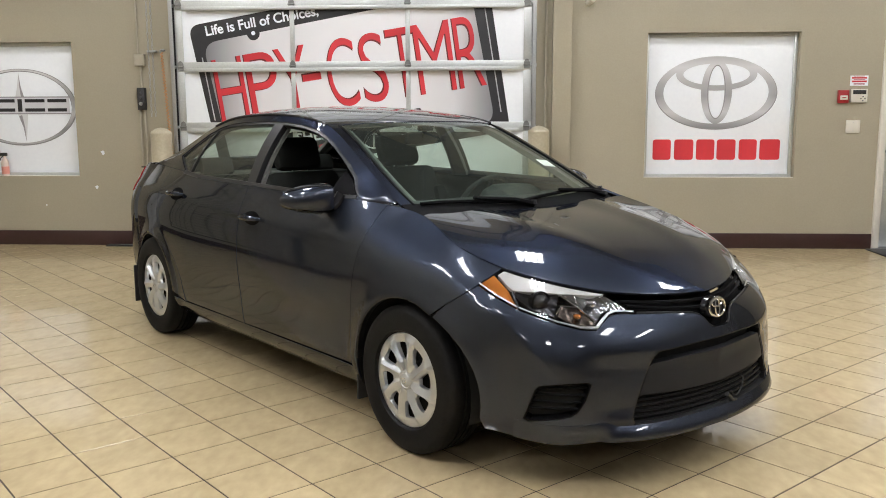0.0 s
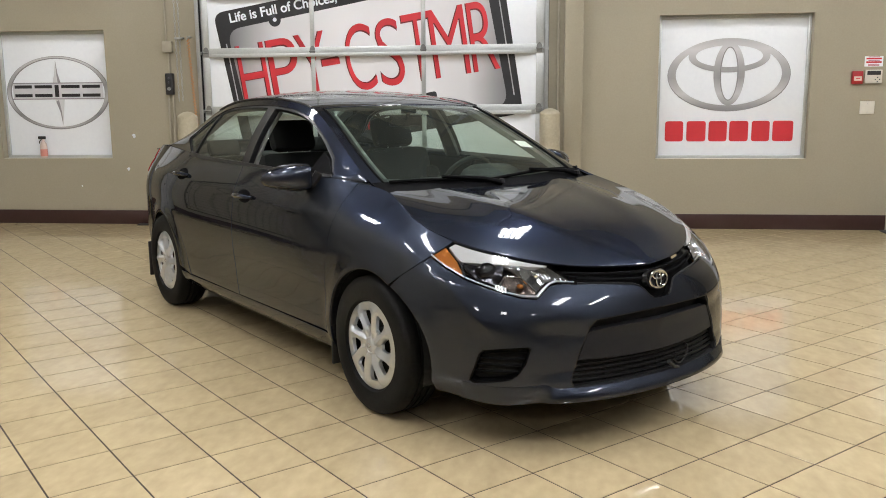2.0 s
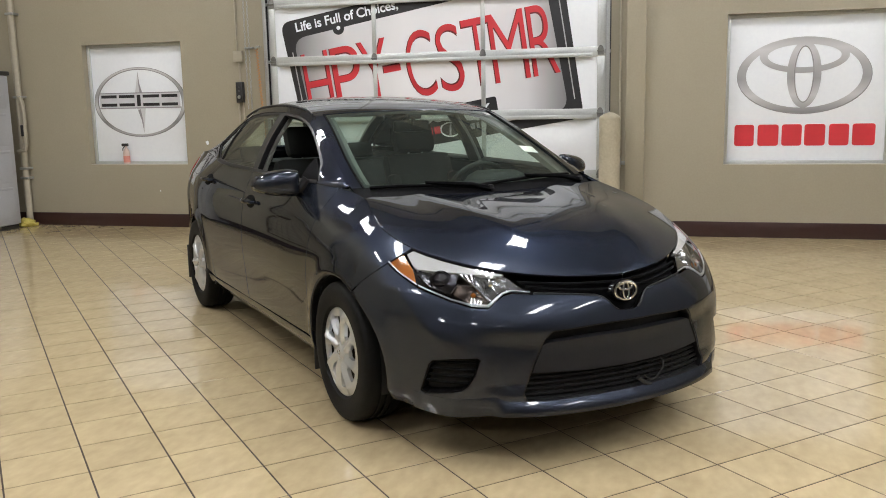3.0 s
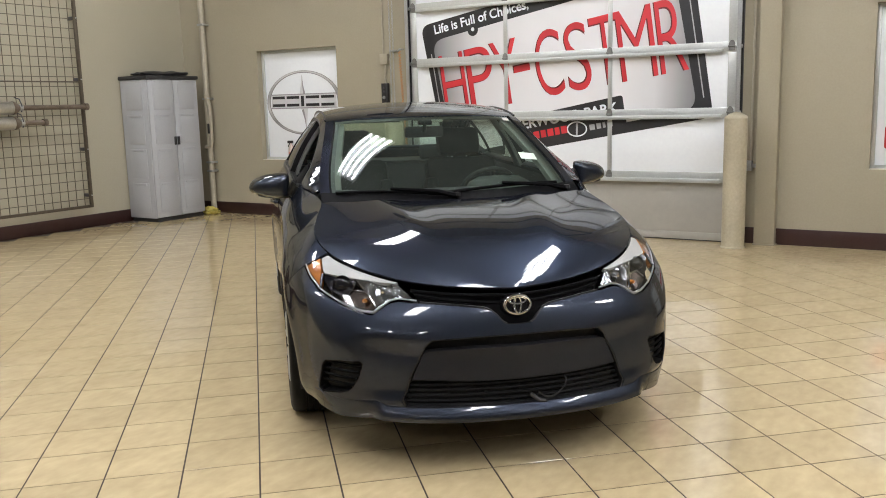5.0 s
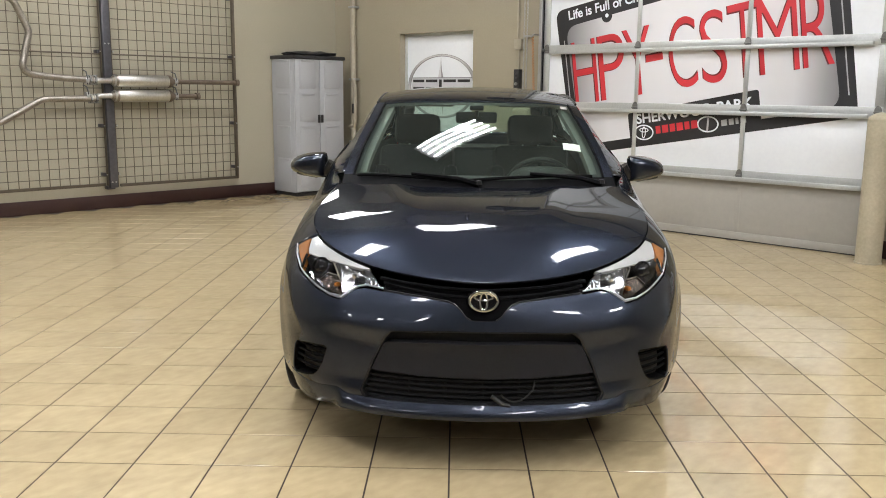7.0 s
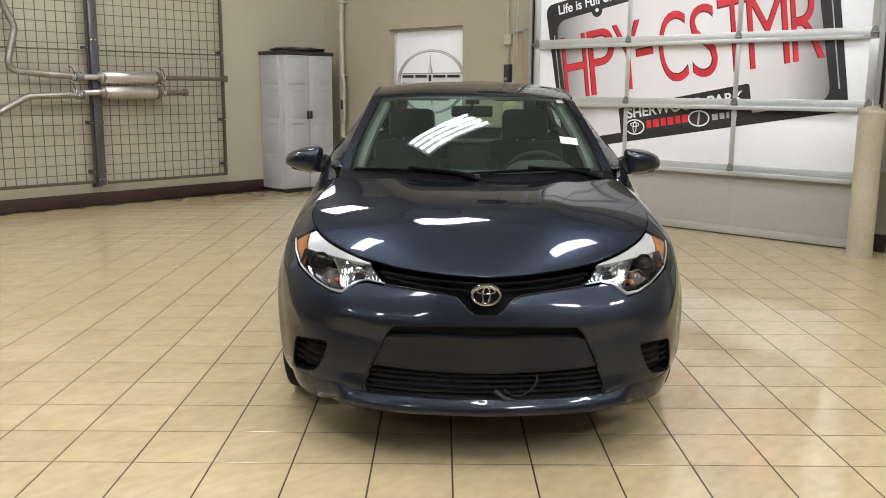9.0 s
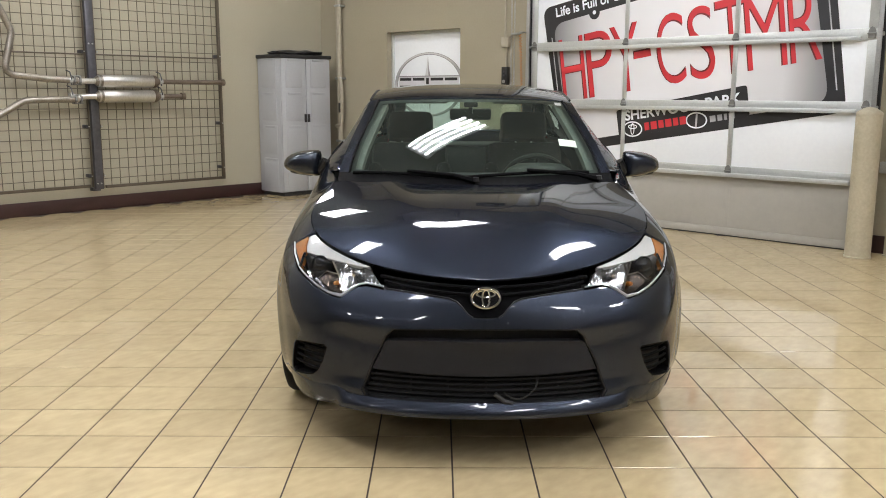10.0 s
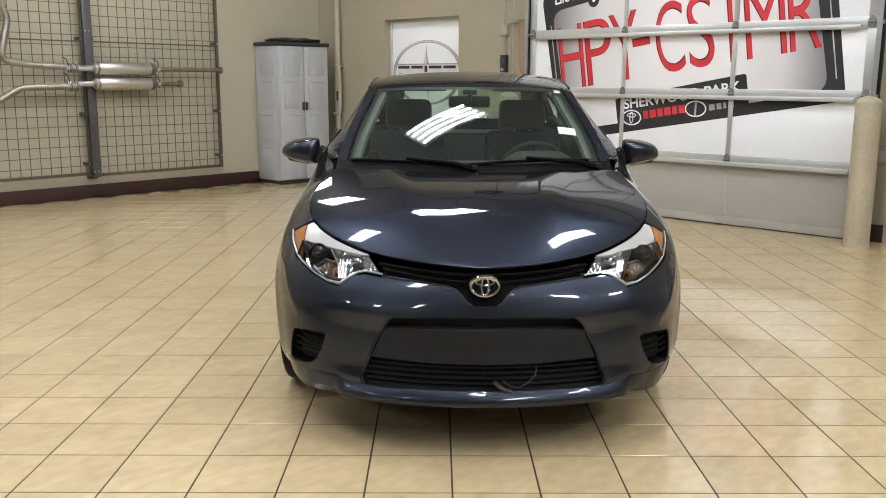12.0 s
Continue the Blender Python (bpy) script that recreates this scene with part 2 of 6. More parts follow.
SIGN_A = (-6.16, -4.825, 0.76, 2.2)
SIGN_B = (1.295, 2.845, 0.748, 2.24)
EXIT = (3.70, 4.71, 0.0, 2.15)
structure("wall_north", wall_with_holes(WALL_X - T, EAST_X + T, CEILING, [SIGN_A, (DOOR_X0, DOOR_X1, 0, DOOR_TOP), SIGN_B, EXIT], WALL_Y, WALL_Y + T), WALL_PAINT, "taupe painted workshop wall with sign recesses", "wall", 0)
structure("wall_west", Shape().box((WALL_X - T, SOUTH_Y, 0), (WALL_X, WALL_Y, CEILING)), WALL_LIGHT, "taupe painted side wall behind the wire mesh, in a paler tone", "wall", 0)
# East and south walls are unseen, added to close the room and limit fill
structure("wall_east", Shape().box((EAST_X, SOUTH_Y, 0), (EAST_X + T, WALL_Y, CEILING)), WALL_DARK, "unseen plain wall closing the room, dark to cut bounced light", "wall", 0)
structure("wall_south", Shape().box((WALL_X - T, SOUTH_Y - T, 0), (EAST_X + T, SOUTH_Y, CEILING)), WALL_DARK, "unseen plain wall closing the room, dark to cut bounced light", "wall", 0)
structure("ceiling", Shape().box((WALL_X - T, SOUTH_Y - T, CEILING), (EAST_X + T, WALL_Y + T, CEILING + 0.2)), CEIL_PAINT, "unseen plain dark ceiling above the fluorescent lights", "ceiling", 0)
structure("floor", Shape().box((WALL_X - T, SOUTH_Y - T, -0.2), (EAST_X + T, WALL_Y + T, -0.002)), GROUT, "cream tiled floor with brown joints laid diagonally", "floor", 0)

BASE_H = 0.16
for name, lo, hi in (("baseboard_north_1", (WALL_X, WALL_Y - 0.012, 0), (DOOR_X0 - 0.12, WALL_Y, BASE_H)),
                     ("baseboard_north_2", (0.18, WALL_Y - 0.012, 0), (3.68, WALL_Y, BASE_H)),
                     ("baseboard_west", (WALL_X, SOUTH_Y, 0), (WALL_X + 0.012, WALL_Y - 0.012, BASE_H))):
    structure(name, Shape().box(lo, hi, 0.004), BROWN_BASE, "dark brown vinyl baseboard along the wall foot", "baseboard")

# ---- ceiling lights: open fixtures with four tubes ----
def tube_fixture():
    ob = thing("ceiling_light", pose(0, 0, LAMP_Z), "white hanging fluorescent fixture with four bare tubes", "ceiling light", "ceiling lights")
    s = Shape().box((-0.25, -0.62, 0.03), (0.25, 0.62, 0.05), 0.004)
    for x in (-0.183, -0.061, 0.061, 0.183):
        s.add([(x - 0.057, -0.61, 0.02), (x - 0.02, -0.61, 0.045), (x + 0.02, -0.61, 0.045), (x + 0.057, -0.61, 0.02),
               (x - 0.057, 0.61, 0.02), (x - 0.02, 0.61, 0.045), (x + 0.02, 0.61, 0.045), (x + 0.057, 0.61, 0.02)], [(0, 1, 5, 4), (1, 2, 6, 5), (2, 3, 7, 6)])
    part("reflector", s, WHITE_PANEL, ob)
    tm = Shape().tube([(0, -0.585, 0), (0, 0.585, 0)], 0.019, 8).mesh("tube", TUBE_GLOW)
    for x in (-0.183, -0.061, 0.061, 0.183):
        t = part("tube", tm, TUBE_GLOW, ob)
        t.location = (x, 0, 0.0)
    for y in (-0.4, 0.4):
        part("hanger", Shape().tube([(0, y, 0.05), (0, y, CEILING - LAMP_Z)], 0.004, 5), STEEL, ob)
    return ob


LAMP_PLACES = [(x, y) for y in (0.65, 3.65, 6.65) for x in (-5.46, -2.48, 0.5, 3.48, 6.46)] + [(x, -5.6) for x in (-2.48, 0.5, 3.48)]
lamp0 = tube_fixture()
lamp0.matrix_world = pose(*LAMP_PLACES[0], LAMP_Z)
for x, y in LAMP_PLACES[1:]:
    copy_thing(lamp0, pose(x, y, LAMP_Z))

# ---- the car: surfaces ----
class Spline:
    """A natural cubic through (x, y) pairs, straight beyond its ends."""

    def __init__(self, *pairs):
        p = sorted(pairs)
        self.x, self.y = np.array([a for a, _ in p], float), np.array([b for _, b in p], float)
        n = len(p)
        h, d = np.diff(self.x), np.diff(self.y) / np.diff(self.x)
        A, r = np.eye(n), np.zeros(n)
        for i in range(1, n - 1):
            A[i, i - 1:i + 2] = h[i - 1], 2 * (h[i - 1] + h[i]), h[i]
            r[i] = 6 * (d[i] - d[i - 1])
        self.m = np.linalg.solve(A, r)

    def __call__(self, q):
        q = np.asarray(q, float)
        i = np.clip(np.searchsorted(self.x, q) - 1, 0, len(self.x) - 2)
        x0, x1 = self.x[i], self.x[i + 1]
        h = x1 - x0
        c = np.clip(q, self.x[0], self.x[-1])
        a, b = (x1 - c) / h, (c - x0) / h
        return a * self.y[i] + b * self.y[i + 1] + ((a ** 3 - a) * self.m[i] + (b ** 3 - b) * self.m[i + 1]) * h * h / 6


# The skin below the windows: rows run round the car, u is x along the flanks and goes on round the corners.
U_FRONT, U_REAR, L_FRONT, L_REAR = 1.5, -1.7, 1.25, 1.15
U_MAX, U_MIN = U_FRONT + L_FRONT, U_REAR - L_REAR
WIDE = Spline((-1.7, 0.826), (-1.35, 0.872), (-0.6, 0.885), (0.5, 0.8875), (1.2, 0.885), (1.5, 0.881))
# z of a row, its inset on the flank, and the nose and tail: middle, corner reach, corner width
ROW_Z = [Spline((-2.85, 0.27), (-1.7, 0.25), (-1.0, 0.195), (0, 0.185), (1.0, 0.19), (1.5, 0.22), (1.75, 0.212), (1.9, 0.199), (2.05, 0.196), (2.2, 0.209), (2.3, 0.208), (2.75, 0.206)),
         Spline((-2.85, 0.36), (-1.7, 0.34), (-1.0, 0.28), (0, 0.27), (1.0, 0.275), (1.5, 0.29), (1.9, 0.295), (2.3, 0.268), (2.75, 0.262)),
         Spline((-2.85, 0.5), (-1.7, 0.5), (-1.0, 0.46), (0, 0.45), (1.0, 0.45), (1.5, 0.45), (1.9, 0.44), (2.3, 0.42), (2.75, 0.41)),
         Spline((-2.85, 0.68), (-1.7, 0.68), (-1.0, 0.65), (0, 0.63), (1.0, 0.62), (1.5, 0.62), (1.9, 0.575), (2.3, 0.545), (2.75, 0.54)),
         Spline((-2.85, 0.86), (-1.7, 0.88), (-1.0, 0.875), (0, 0.855), (1.0, 0.835), (1.5, 0.785), (1.9, 0.69), (2.3, 0.64), (2.75, 0.63)),
         Spline((-2.85, 1.06), (-1.7, 1.085), (-1.0, 1.07), (0, 1.045), (0.6, 1.035), (1.0, 1.02), (1.225, 0.982), (1.5, 0.897), (1.66, 0.847), (1.75, 0.823), (1.9, 0.790), (2.05, 0.761), (2.15, 0.744), (2.3, 0.727), (2.75, 0.711))]
ROW_D = [Spline((-1.7, 0.06), (-1.0, 0.085), (0, 0.09), (1.0, 0.085), (1.5, 0.04)),
         Spline((-1.7, 0.02), (0, 0.03), (1.0, 0.028), (1.5, 0.014)),
         Spline((-1.7, 0.004), (0, 0.012), (1.0, 0.01), (1.5, 0.0)),
         Spline((-1.7, 0.004), (0, 0.0), (1.5, 0.0)),
         Spline((-1.7, 0.02), (-1.0, 0.022), (0, 0.024), (1.0, 0.03), (1.5, 0.038)),
         Spline((-1.7, 0.16), (-1.35, 0.15), (-1.0, 0.12), (0, 0.1), (0.6, 0.102), (0.85, 0.12), (1.02, 0.165), (1.13, 0.196), (1.225, 0.203), (1.35, 0.174), (1.5, 0.140))]
ROW_F = [(2.25, 0.58, 0.48), (2.28, 0.64, 0.48), (2.28, 0.67, 0.42), (2.265, 0.65, 0.36), (2.245, 0.58, 0.29), (2.19, 0.445, 0.265)]
ROW_R = [(-2.25, 0.42, 0.5), (-2.33, 0.44, 0.5), (-2.35, 0.44, 0.5), (-2.35, 0.44, 0.5), (-2.32, 0.42, 0.48), (-2.24, 0.38, 0.46)]
_k = np.zeros((6, 6))
_a = np.eye(6)
for _i in range(1, 5):
    _a[_i, _i - 1:_i + 2] = 1, 4, 1
    _k[_i, _i - 1:_i + 2] = 6, -12, 6
BEND = np.linalg.solve(_a, _k)
ARCHES = ((1.345, 0.312, 0.362), (-1.37, 0.312, 0.345))


def rows_at(u):
    """x, half-width and z of the six rows at u: arrays of 6 x n."""
    u = np.atleast_1d(np.asarray(u, float))
    out = []
    for k in range(6):
        c = np.clip(u, U_REAR, U_FRONT)
        x, y = c.copy(), WIDE(c) - ROW_D[k](c)
        for on, t, side, (end, reach, wide) in ((u > U_FRONT, (u - U_FRONT) / L_FRONT, U_FRONT, ROW_F[k]), (u < U_REAR, (U_REAR - u) / L_REAR, U_REAR, ROW_R[k])):
            if on.any():
                t = t[on]
                y0 = float(WIDE(side) - ROW_D[k](side))
                s = 1 if side > 0 else -1
                px, py = (side, side + s * reach, end - (0.02 if s > 0 else 0.01) * s, end), (y0, y0 + (0.028 if k == 5 else 0.0), wide, 0)
                c0, c1, c2, c3 = (1 - t) ** 3, 3 * t * (1 - t) ** 2, 3 * t * t * (1 - t), t ** 3
                x[on] = c0 * px[0] + c1 * px[1] + c2 * px[2] + c3 * px[3]
                y[on] = c0 * py[0] + c1 * py[1] + c2 * py[2] + c3 * py[3]
        out.append((x, y, ROW_Z[k](u)))
    o = np.array(out)
    return o[:, 0], o[:, 1], o[:, 2]


def across(rows, v):
    """The value at v (0 to 5) of a smooth curve through six rows."""
    m = BEND @ rows
    i = np.clip(v.astype(int), 0, 4)
    j = np.arange(len(v))
    b = v - i
    a = 1 - b
    return a * rows[i, j] + b * rows[i + 1, j] + ((a ** 3 - a) * m[i, j] + (b ** 3 - b) * m[i + 1, j]) / 6


def level(u, z):
    """v at which the skin has the height z."""
    u, z = np.atleast_1d(u), np.atleast_1d(z)
    Z = rows_at(u)[2]
    vs = np.linspace(0, 5, 41)
    tab = np.array([across(Z, np.full(len(u), q)) for q in vs])
    return np.array([np.interp(z[i], tab[:, i], vs) for i in range(len(u))])


def smooth_step(t):
    t = np.clip(t, 0, 1)
    return t * t * (3 - 2 * t)


def skin(a, z):
    """A point of the skin; a is the way round from the middle of the nose, negative on the car's right."""
    a, z = np.atleast_1d(np.asarray(a, float)), np.atleast_1d(np.asarray(z, float))
    u = U_MAX - np.abs(a)
    X, Y, Z = rows_at(u)
    v = level(u, z)
    x, y, zz = across(X, v), across(Y, v), across(Z, v)
    for cx, cz, r in ARCHES:
        d = np.hypot(u - cx, zz - cz) - r
        y = y + 0.012 * np.exp(-(d / 0.05) ** 2) * (np.abs(u - cx) < 0.6)
    # crease along the doors
    q = zz - (0.885 - 0.03 * u)
    y = y + 0.007 * np.where(q > 0, np.exp(-(q / 0.06) ** 2), np.exp(-(q / 0.022) ** 2)) * smooth_step((1.1 - u) / 0.5) * smooth_step((u + 2.0) / 0.4)
    # shelf under the headlamps, hollow below it
    q = zz - (0.548 + 0.09 * (y - 0.38))
    shelf = np.where(q > 0, 0.006 * np.exp(-(q / 0.06) ** 2), 0.006 - 0.020 * smooth_step(-q / 0.09)) * smooth_step((0.70 - y) / 0.2)
    shelf = shelf * np.where(q > 0, 1, smooth_step((zz - 0.27) / 0.07))
    # crease falling from the lamp's tip to the fog pocket
    e = u - 1.744 - 0.95 * (0.699 - zz)
    fold = 0.011 * np.where(e > 0, np.exp((0.014 - np.hypot(e, 0.014)) / 0.11), np.exp((0.014 - np.hypot(e, 0.014)) / 0.055)) * smooth_step((zz - 0.43) / 0.12) * smooth_step((0.725 - zz) / 0.05)
    d = shelf * smooth_step((x - 1.66) / 0.2) * smooth_step((0.83 - y) / 0.14) + fold * smooth_step((u - 1.62) / 0.06)
    h = np.hypot(np.maximum(x - 1.55, 0.15), 0.75 * y)
    x, y = x + d * np.maximum(x - 1.55, 0.15) / h, y + d * 0.75 * y / h
    return np.stack([x, np.where(a < 0, -y, y), zz], 1)


def at_y(y, z):
    """The way round, on the nose, at which the skin is |y| wide at the height z; negative on the right."""
    us = np.linspace(U_FRONT, U_MAX, 160)
    ys = skin(-(U_MAX - us), np.full(160, z))[:, 1] * -1
    return math.copysign(U_MAX - float(np.interp(-abs(y), -ys, us)), y)


def at_x(x):
    return -(U_MAX - x)


def top_z(u):
    return float(ROW_Z[5](u))


def bottom_z(u):
    return float(ROW_Z[0](u))


# The hood, glass and roof, as heights over x and y
EDGE_U = np.linspace(1.0, U_MAX, 300)
EDGE_X, EDGE_Y, EDGE_Z = (r[5] for r in rows_at(EDGE_U))
HOOD_MID = Spline((1.0, 1.005), (1.3, 0.970), (1.6, 0.931), (1.8, 0.885), (1.9, 0.850), (2.08, 0.766), (2.19, 0.712))


def hood(x, y):
    ye = np.maximum(np.interp(x, EDGE_X, EDGE_Y), 1e-4)
    ze = np.interp(x, EDGE_X, EDGE_Z)
    zc = HOOD_MID(x)
    r = np.clip(np.abs(y) / ye, 0, 1)
    z = zc + (ze - zc) * (0.4 * r ** 2 + 0.6 * r ** 4)
    z = z + 0.010 * np.exp(-((np.abs(y) - 0.40 + 0.18 * (x - 1.2)) / 0.09) ** 2) * np.clip((2.15 - x) / 0.5, 0, 1) * (1 - r ** 6)
    return np.stack([x, y, z], 1)


ROOF_MID = Spline((1.3, 0.932), (1.1, 1.036), (0.8, 1.1875), (0.5, 1.3225), (0.34, 1.384), (0.2, 1.418), (0.0, 1.446), (-0.3, 1.464), (-0.6, 1.46), (-0.9, 1.435), (-1.1, 1.392), (-1.4, 1.255), (-1.7, 1.125), (-1.85, 1.095), (-2.2, 1.068))
RAIL_Y = Spline((1.3, 0.66), (1.1, 0.672), (0.8, 0.648), (0.34, 0.575), (0.0, 0.562), (-0.5, 0.56), (-0.9, 0.555), (-1.2, 0.575), (-1.5, 0.62), (-1.75, 0.66), (-2.2, 0.62))
RAIL_Z = Spline((1.3, 0.90), (1.1, 0.996), (0.8, 1.142), (0.5, 1.288), (0.34, 1.352), (0.1, 1.398), (-0.2, 1.416), (-0.5, 1.412), (-0.8, 1.388), (-1.1, 1.315), (-1.4, 1.2), (-1.7, 1.1), (-2.2, 1.05))


def lid(x, y):
    """Windscreen, roof, rear window and boot."""
    r = np.clip(np.abs(y) / RAIL_Y(x), 0, 1.2)
    zc, ze = ROOF_MID(x), RAIL_Z(x)
    return np.stack([x, y, zc + (ze - zc) * (0.55 * r ** 2 + 0.45 * r ** 4)], 1)


def house(x, z):
    """The car's right side between the belt and the roof rail."""
    X, Y, Z = rows_at(x)
    yb, zb = Y[5], Z[5]
    r = np.clip((z - zb) / np.maximum(RAIL_Z(x) - zb, 0.01), -0.2, 1.05)
    y = yb + (RAIL_Y(x) - yb) * r + 0.022 * np.sin(np.pi * np.clip(r, 0, 1))
    return np.stack([x, -y, z], 1)


def dense(poly, step):
    out = []
    for (a, b), (c, d) in zip(poly, poly[1:] + poly[:1]):
        n = max(1, int(math.hypot(c - a, d - b) / step + 0.5))
        out += [(a + (c - a) * k / n, b + (d - b) * k / n) for k in range(n)]
    return out


def inside(P, poly):
    x, y = P[:, 0], P[:, 1]
    hit = np.zeros(len(P), bool)
    for (a, b), (c, d) in zip(poly, poly[1:] + poly[:1]):
        if b != d:
            hit ^= ((b > y) != (d > y)) & (x < (c - a) * (y - b) / (d - b) + a)
    return hit


def panel_mesh(name, surf, poly, mat, holes=(), step=0.03, flange=0.012, push=0.0, mirror=False, crown=0.0):
    """A panel cut from a surface along an outline, with its edges turned in. push moves it along the normal."""
    loops = [dense(list(poly), step)] + [dense(list(h), step) for h in holes]
    pts = [p for lp in loops for p in lp]
    edges, o = [], 0
    for lp in loops:
        edges += [(o + i, o + (i + 1) % len(lp)) for i in range(len(lp))]
        o += len(lp)
    B = np.array(pts)
    lo, hi = B.min(0), B.max(0)
    g = np.array([(x, y) for x in np.arange(lo[0] + step / 2, hi[0], step) for y in np.arange(lo[1] + step / 2, hi[1], step)])
    if len(g):
        keep = inside(g, loops[0])
        for h in loops[1:]:
            keep &= ~inside(g, h)
        g = g[keep]
        if len(g):
            d = np.min(np.hypot(g[:, None, 0] - B[None, :, 0], g[:, None, 1] - B[None, :, 1]), 1)
            g = g[d > 0.45 * step]
    allp = [Vector(p) for p in pts] + [Vector(p) for p in g]
    vs, _, fs, ov, *_ = delaunay_2d_cdt(allp, edges, [], 0, 1e-6, True)
    P = np.array([v[:] for v in vs])
    c = np.array([P[list(f)].mean(0) for f in fs])
    ok = inside(c, loops[0])
    for h in loops[1:]:
        ok &= ~inside(c, h)
    tri = []
    for f, k in zip(fs, ok):
        if k:
            p, q, r = (P[i] for i in f)
            area = (q[0] - p[0]) * (r[1] - p[1]) - (q[1] - p[1]) * (r[0] - p[0])
            if abs(area) > 1e-10:
                tri.append(f if area > 0 else f[::-1])
    e = 1e-3
    S = surf(P[:, 0], P[:, 1])
    N = np.cross(surf(P[:, 0] + e, P[:, 1]) - surf(P[:, 0] - e, P[:, 1]), surf(P[:, 0], P[:, 1] + e) - surf(P[:, 0], P[:, 1] - e))
    N /= np.maximum(np.linalg.norm(N, axis=1, keepdims=True), 1e-12)
    S = S + N * push
    count = {}
    for f in tri:
        for a, b in zip(f, f[1:] + f[:1]):
            count[(a, b)] = 1
    rim = [(a, b) for a, b in count if (b, a) not in count]
    V, NN, F = [*map(tuple, S)], [*map(tuple, N)], list(tri)
    if flange:
        for a, b in rim:
            t = S[b] - S[a]
            out = np.cross(t, N[a])
            out /= max(np.linalg.norm(out), 1e-9)
            i = len(V)
            r = min(0.0025, flange / 3)
            V += [tuple(S[a]), tuple(S[b]), tuple(S[b] - N[b] * r + out * r * 0.6), tuple(S[a] - N[a] * r + out * r * 0.6), tuple(S[b] - N[b] * flange + out * r * 0.6), tuple(S[a] - N[a] * flange + out * r * 0.6)]
            NN += [tuple(N[a]), tuple(N[b]), tuple(out), tuple(out), tuple(out), tuple(out)]
            F += [(i + 1, i, i + 3, i + 2), (i + 2, i + 3, i + 5, i + 4)]
    if mirror:
        V = [(x, -y, z) for x, y, z in V]
        NN = [(x, -y, z) for x, y, z in NN]
        F = [f[::-1] for f in F]
    me = bpy.data.meshes.new(name)
    me.from_pydata(V, [], F)
    me.shade_smooth()
    me.normals_split_custom_set_from_vertices(NN)
    me.materials.append(mat)
    return me


def panel(name, surf, poly, mat, parent, label="", both=False, **kw):
    ob = part(name, panel_mesh(name, surf, poly, mat, **kw), mat, parent, label)
    if both:
        part(name, panel_mesh(name, surf, poly, mat, mirror=True, **kw), mat, parent, label)
    return ob


def car_paint():
    m = bpy.data.materials.new("slate_metallic_paint")
    m.use_nodes = True
    n, l = m.node_tree.nodes, m.node_tree.links
    b = n["Principled BSDF"]
    b.inputs["Metallic"].default_value = 0.8
    b.inputs["Roughness"].default_value = 0.34
    b.inputs["Specular IOR Level"].default_value = 0.1
    b.inputs["Specular Tint"].default_value = (0.03, 0.034, 0.042, 1)
    b.inputs["Coat Weight"].default_value = 1.0
    b.inputs["Coat IOR"].default_value = 1.37
    b.inputs["Coat Roughness"].default_value = 0.015
    geo = n.new("ShaderNodeNewGeometry")
    vo = n.new("ShaderNodeTexVoronoi")
    vo.inputs["Scale"].default_value = 1800
    no = n.new("ShaderNodeTexNoise")
    no.inputs["Scale"].default_value = 3
    l.new(geo.outputs["Position"], vo.inputs["Vector"])
    l.new(geo.outputs["Position"], no.inputs["Vector"])
    mix = n.new("ShaderNodeMix")
    mix.data_type = "RGBA"
    mix.inputs[6].default_value = (0.0152, 0.0181, 0.0262, 1)
    mix.inputs[7].default_value = (0.0385, 0.0460, 0.0655, 1)
    l.new(vo.outputs["Color"], mix.inputs[0])
    l.new(mix.outputs[2], b.inputs["Base Color"])
    rr = n.new("ShaderNodeMapRange")
    rr.inputs["To Min"].default_value = 0.018
    rr.inputs["To Max"].default_value = 0.042
    l.new(no.outputs["Fac"], rr.inputs["Value"])
    l.new(rr.outputs[0], b.inputs["Coat Roughness"])
    return m


PAINT = car_paint()
TRIM_BLACK = material("satin_black_trim", (0.008, 0.008, 0.009), 0.38, vary=0.15, fine=200, spec=0.35)
GLOSS_BLACK = material("gloss_black_trim", (0.008, 0.008, 0.009), 0.12, vary=0.15)
TEXTURED = material("grained_black_plastic", (0.010, 0.010, 0.011), 0.6, vary=0.2, fine=400, bump=0.0003)
GREY_BUMPER = material("charcoal_bumper_panel", (0.013, 0.0133, 0.0155), 0.5, vary=0.12, fine=150, spec=0.18)
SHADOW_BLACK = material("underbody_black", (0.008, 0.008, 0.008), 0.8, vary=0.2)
RUBBER = material("tyre_rubber", (0.006, 0.006, 0.006), 0.62, vary=0.25, fine=60, bump=0.0006, spec=0.12)
SILVER = material("silver_wheel_paint", (0.56, 0.585, 0.62), 0.33, metal=0.8, vary=0.06, big=6, fine=300, coat=0.4)
CHROME = material("chrome", (0.82, 0.82, 0.82), 0.08, metal=1.0, vary=0.04)
REFLECTOR = material("lamp_reflector", (0.36, 0.365, 0.375), 0.15, metal=1.0, vary=0.08)
TURN_BOWL = material("amber_tinted_reflector", (0.10, 0.08, 0.068), 0.26, metal=1.0, vary=0.15, fine=200)
WHITE_LAMP = material("white_lamp_bar", (0.62, 0.62, 0.61), 0.25, vary=0.04)
AMBER = material("amber_lens", (0.46, 0.15, 0.025), 0.15, vary=0.15, fine=120, coat=1.0)
RED_LENS = material("red_lens", (0.35, 0.01, 0.012), 0.12, vary=0.1, coat=1.0)
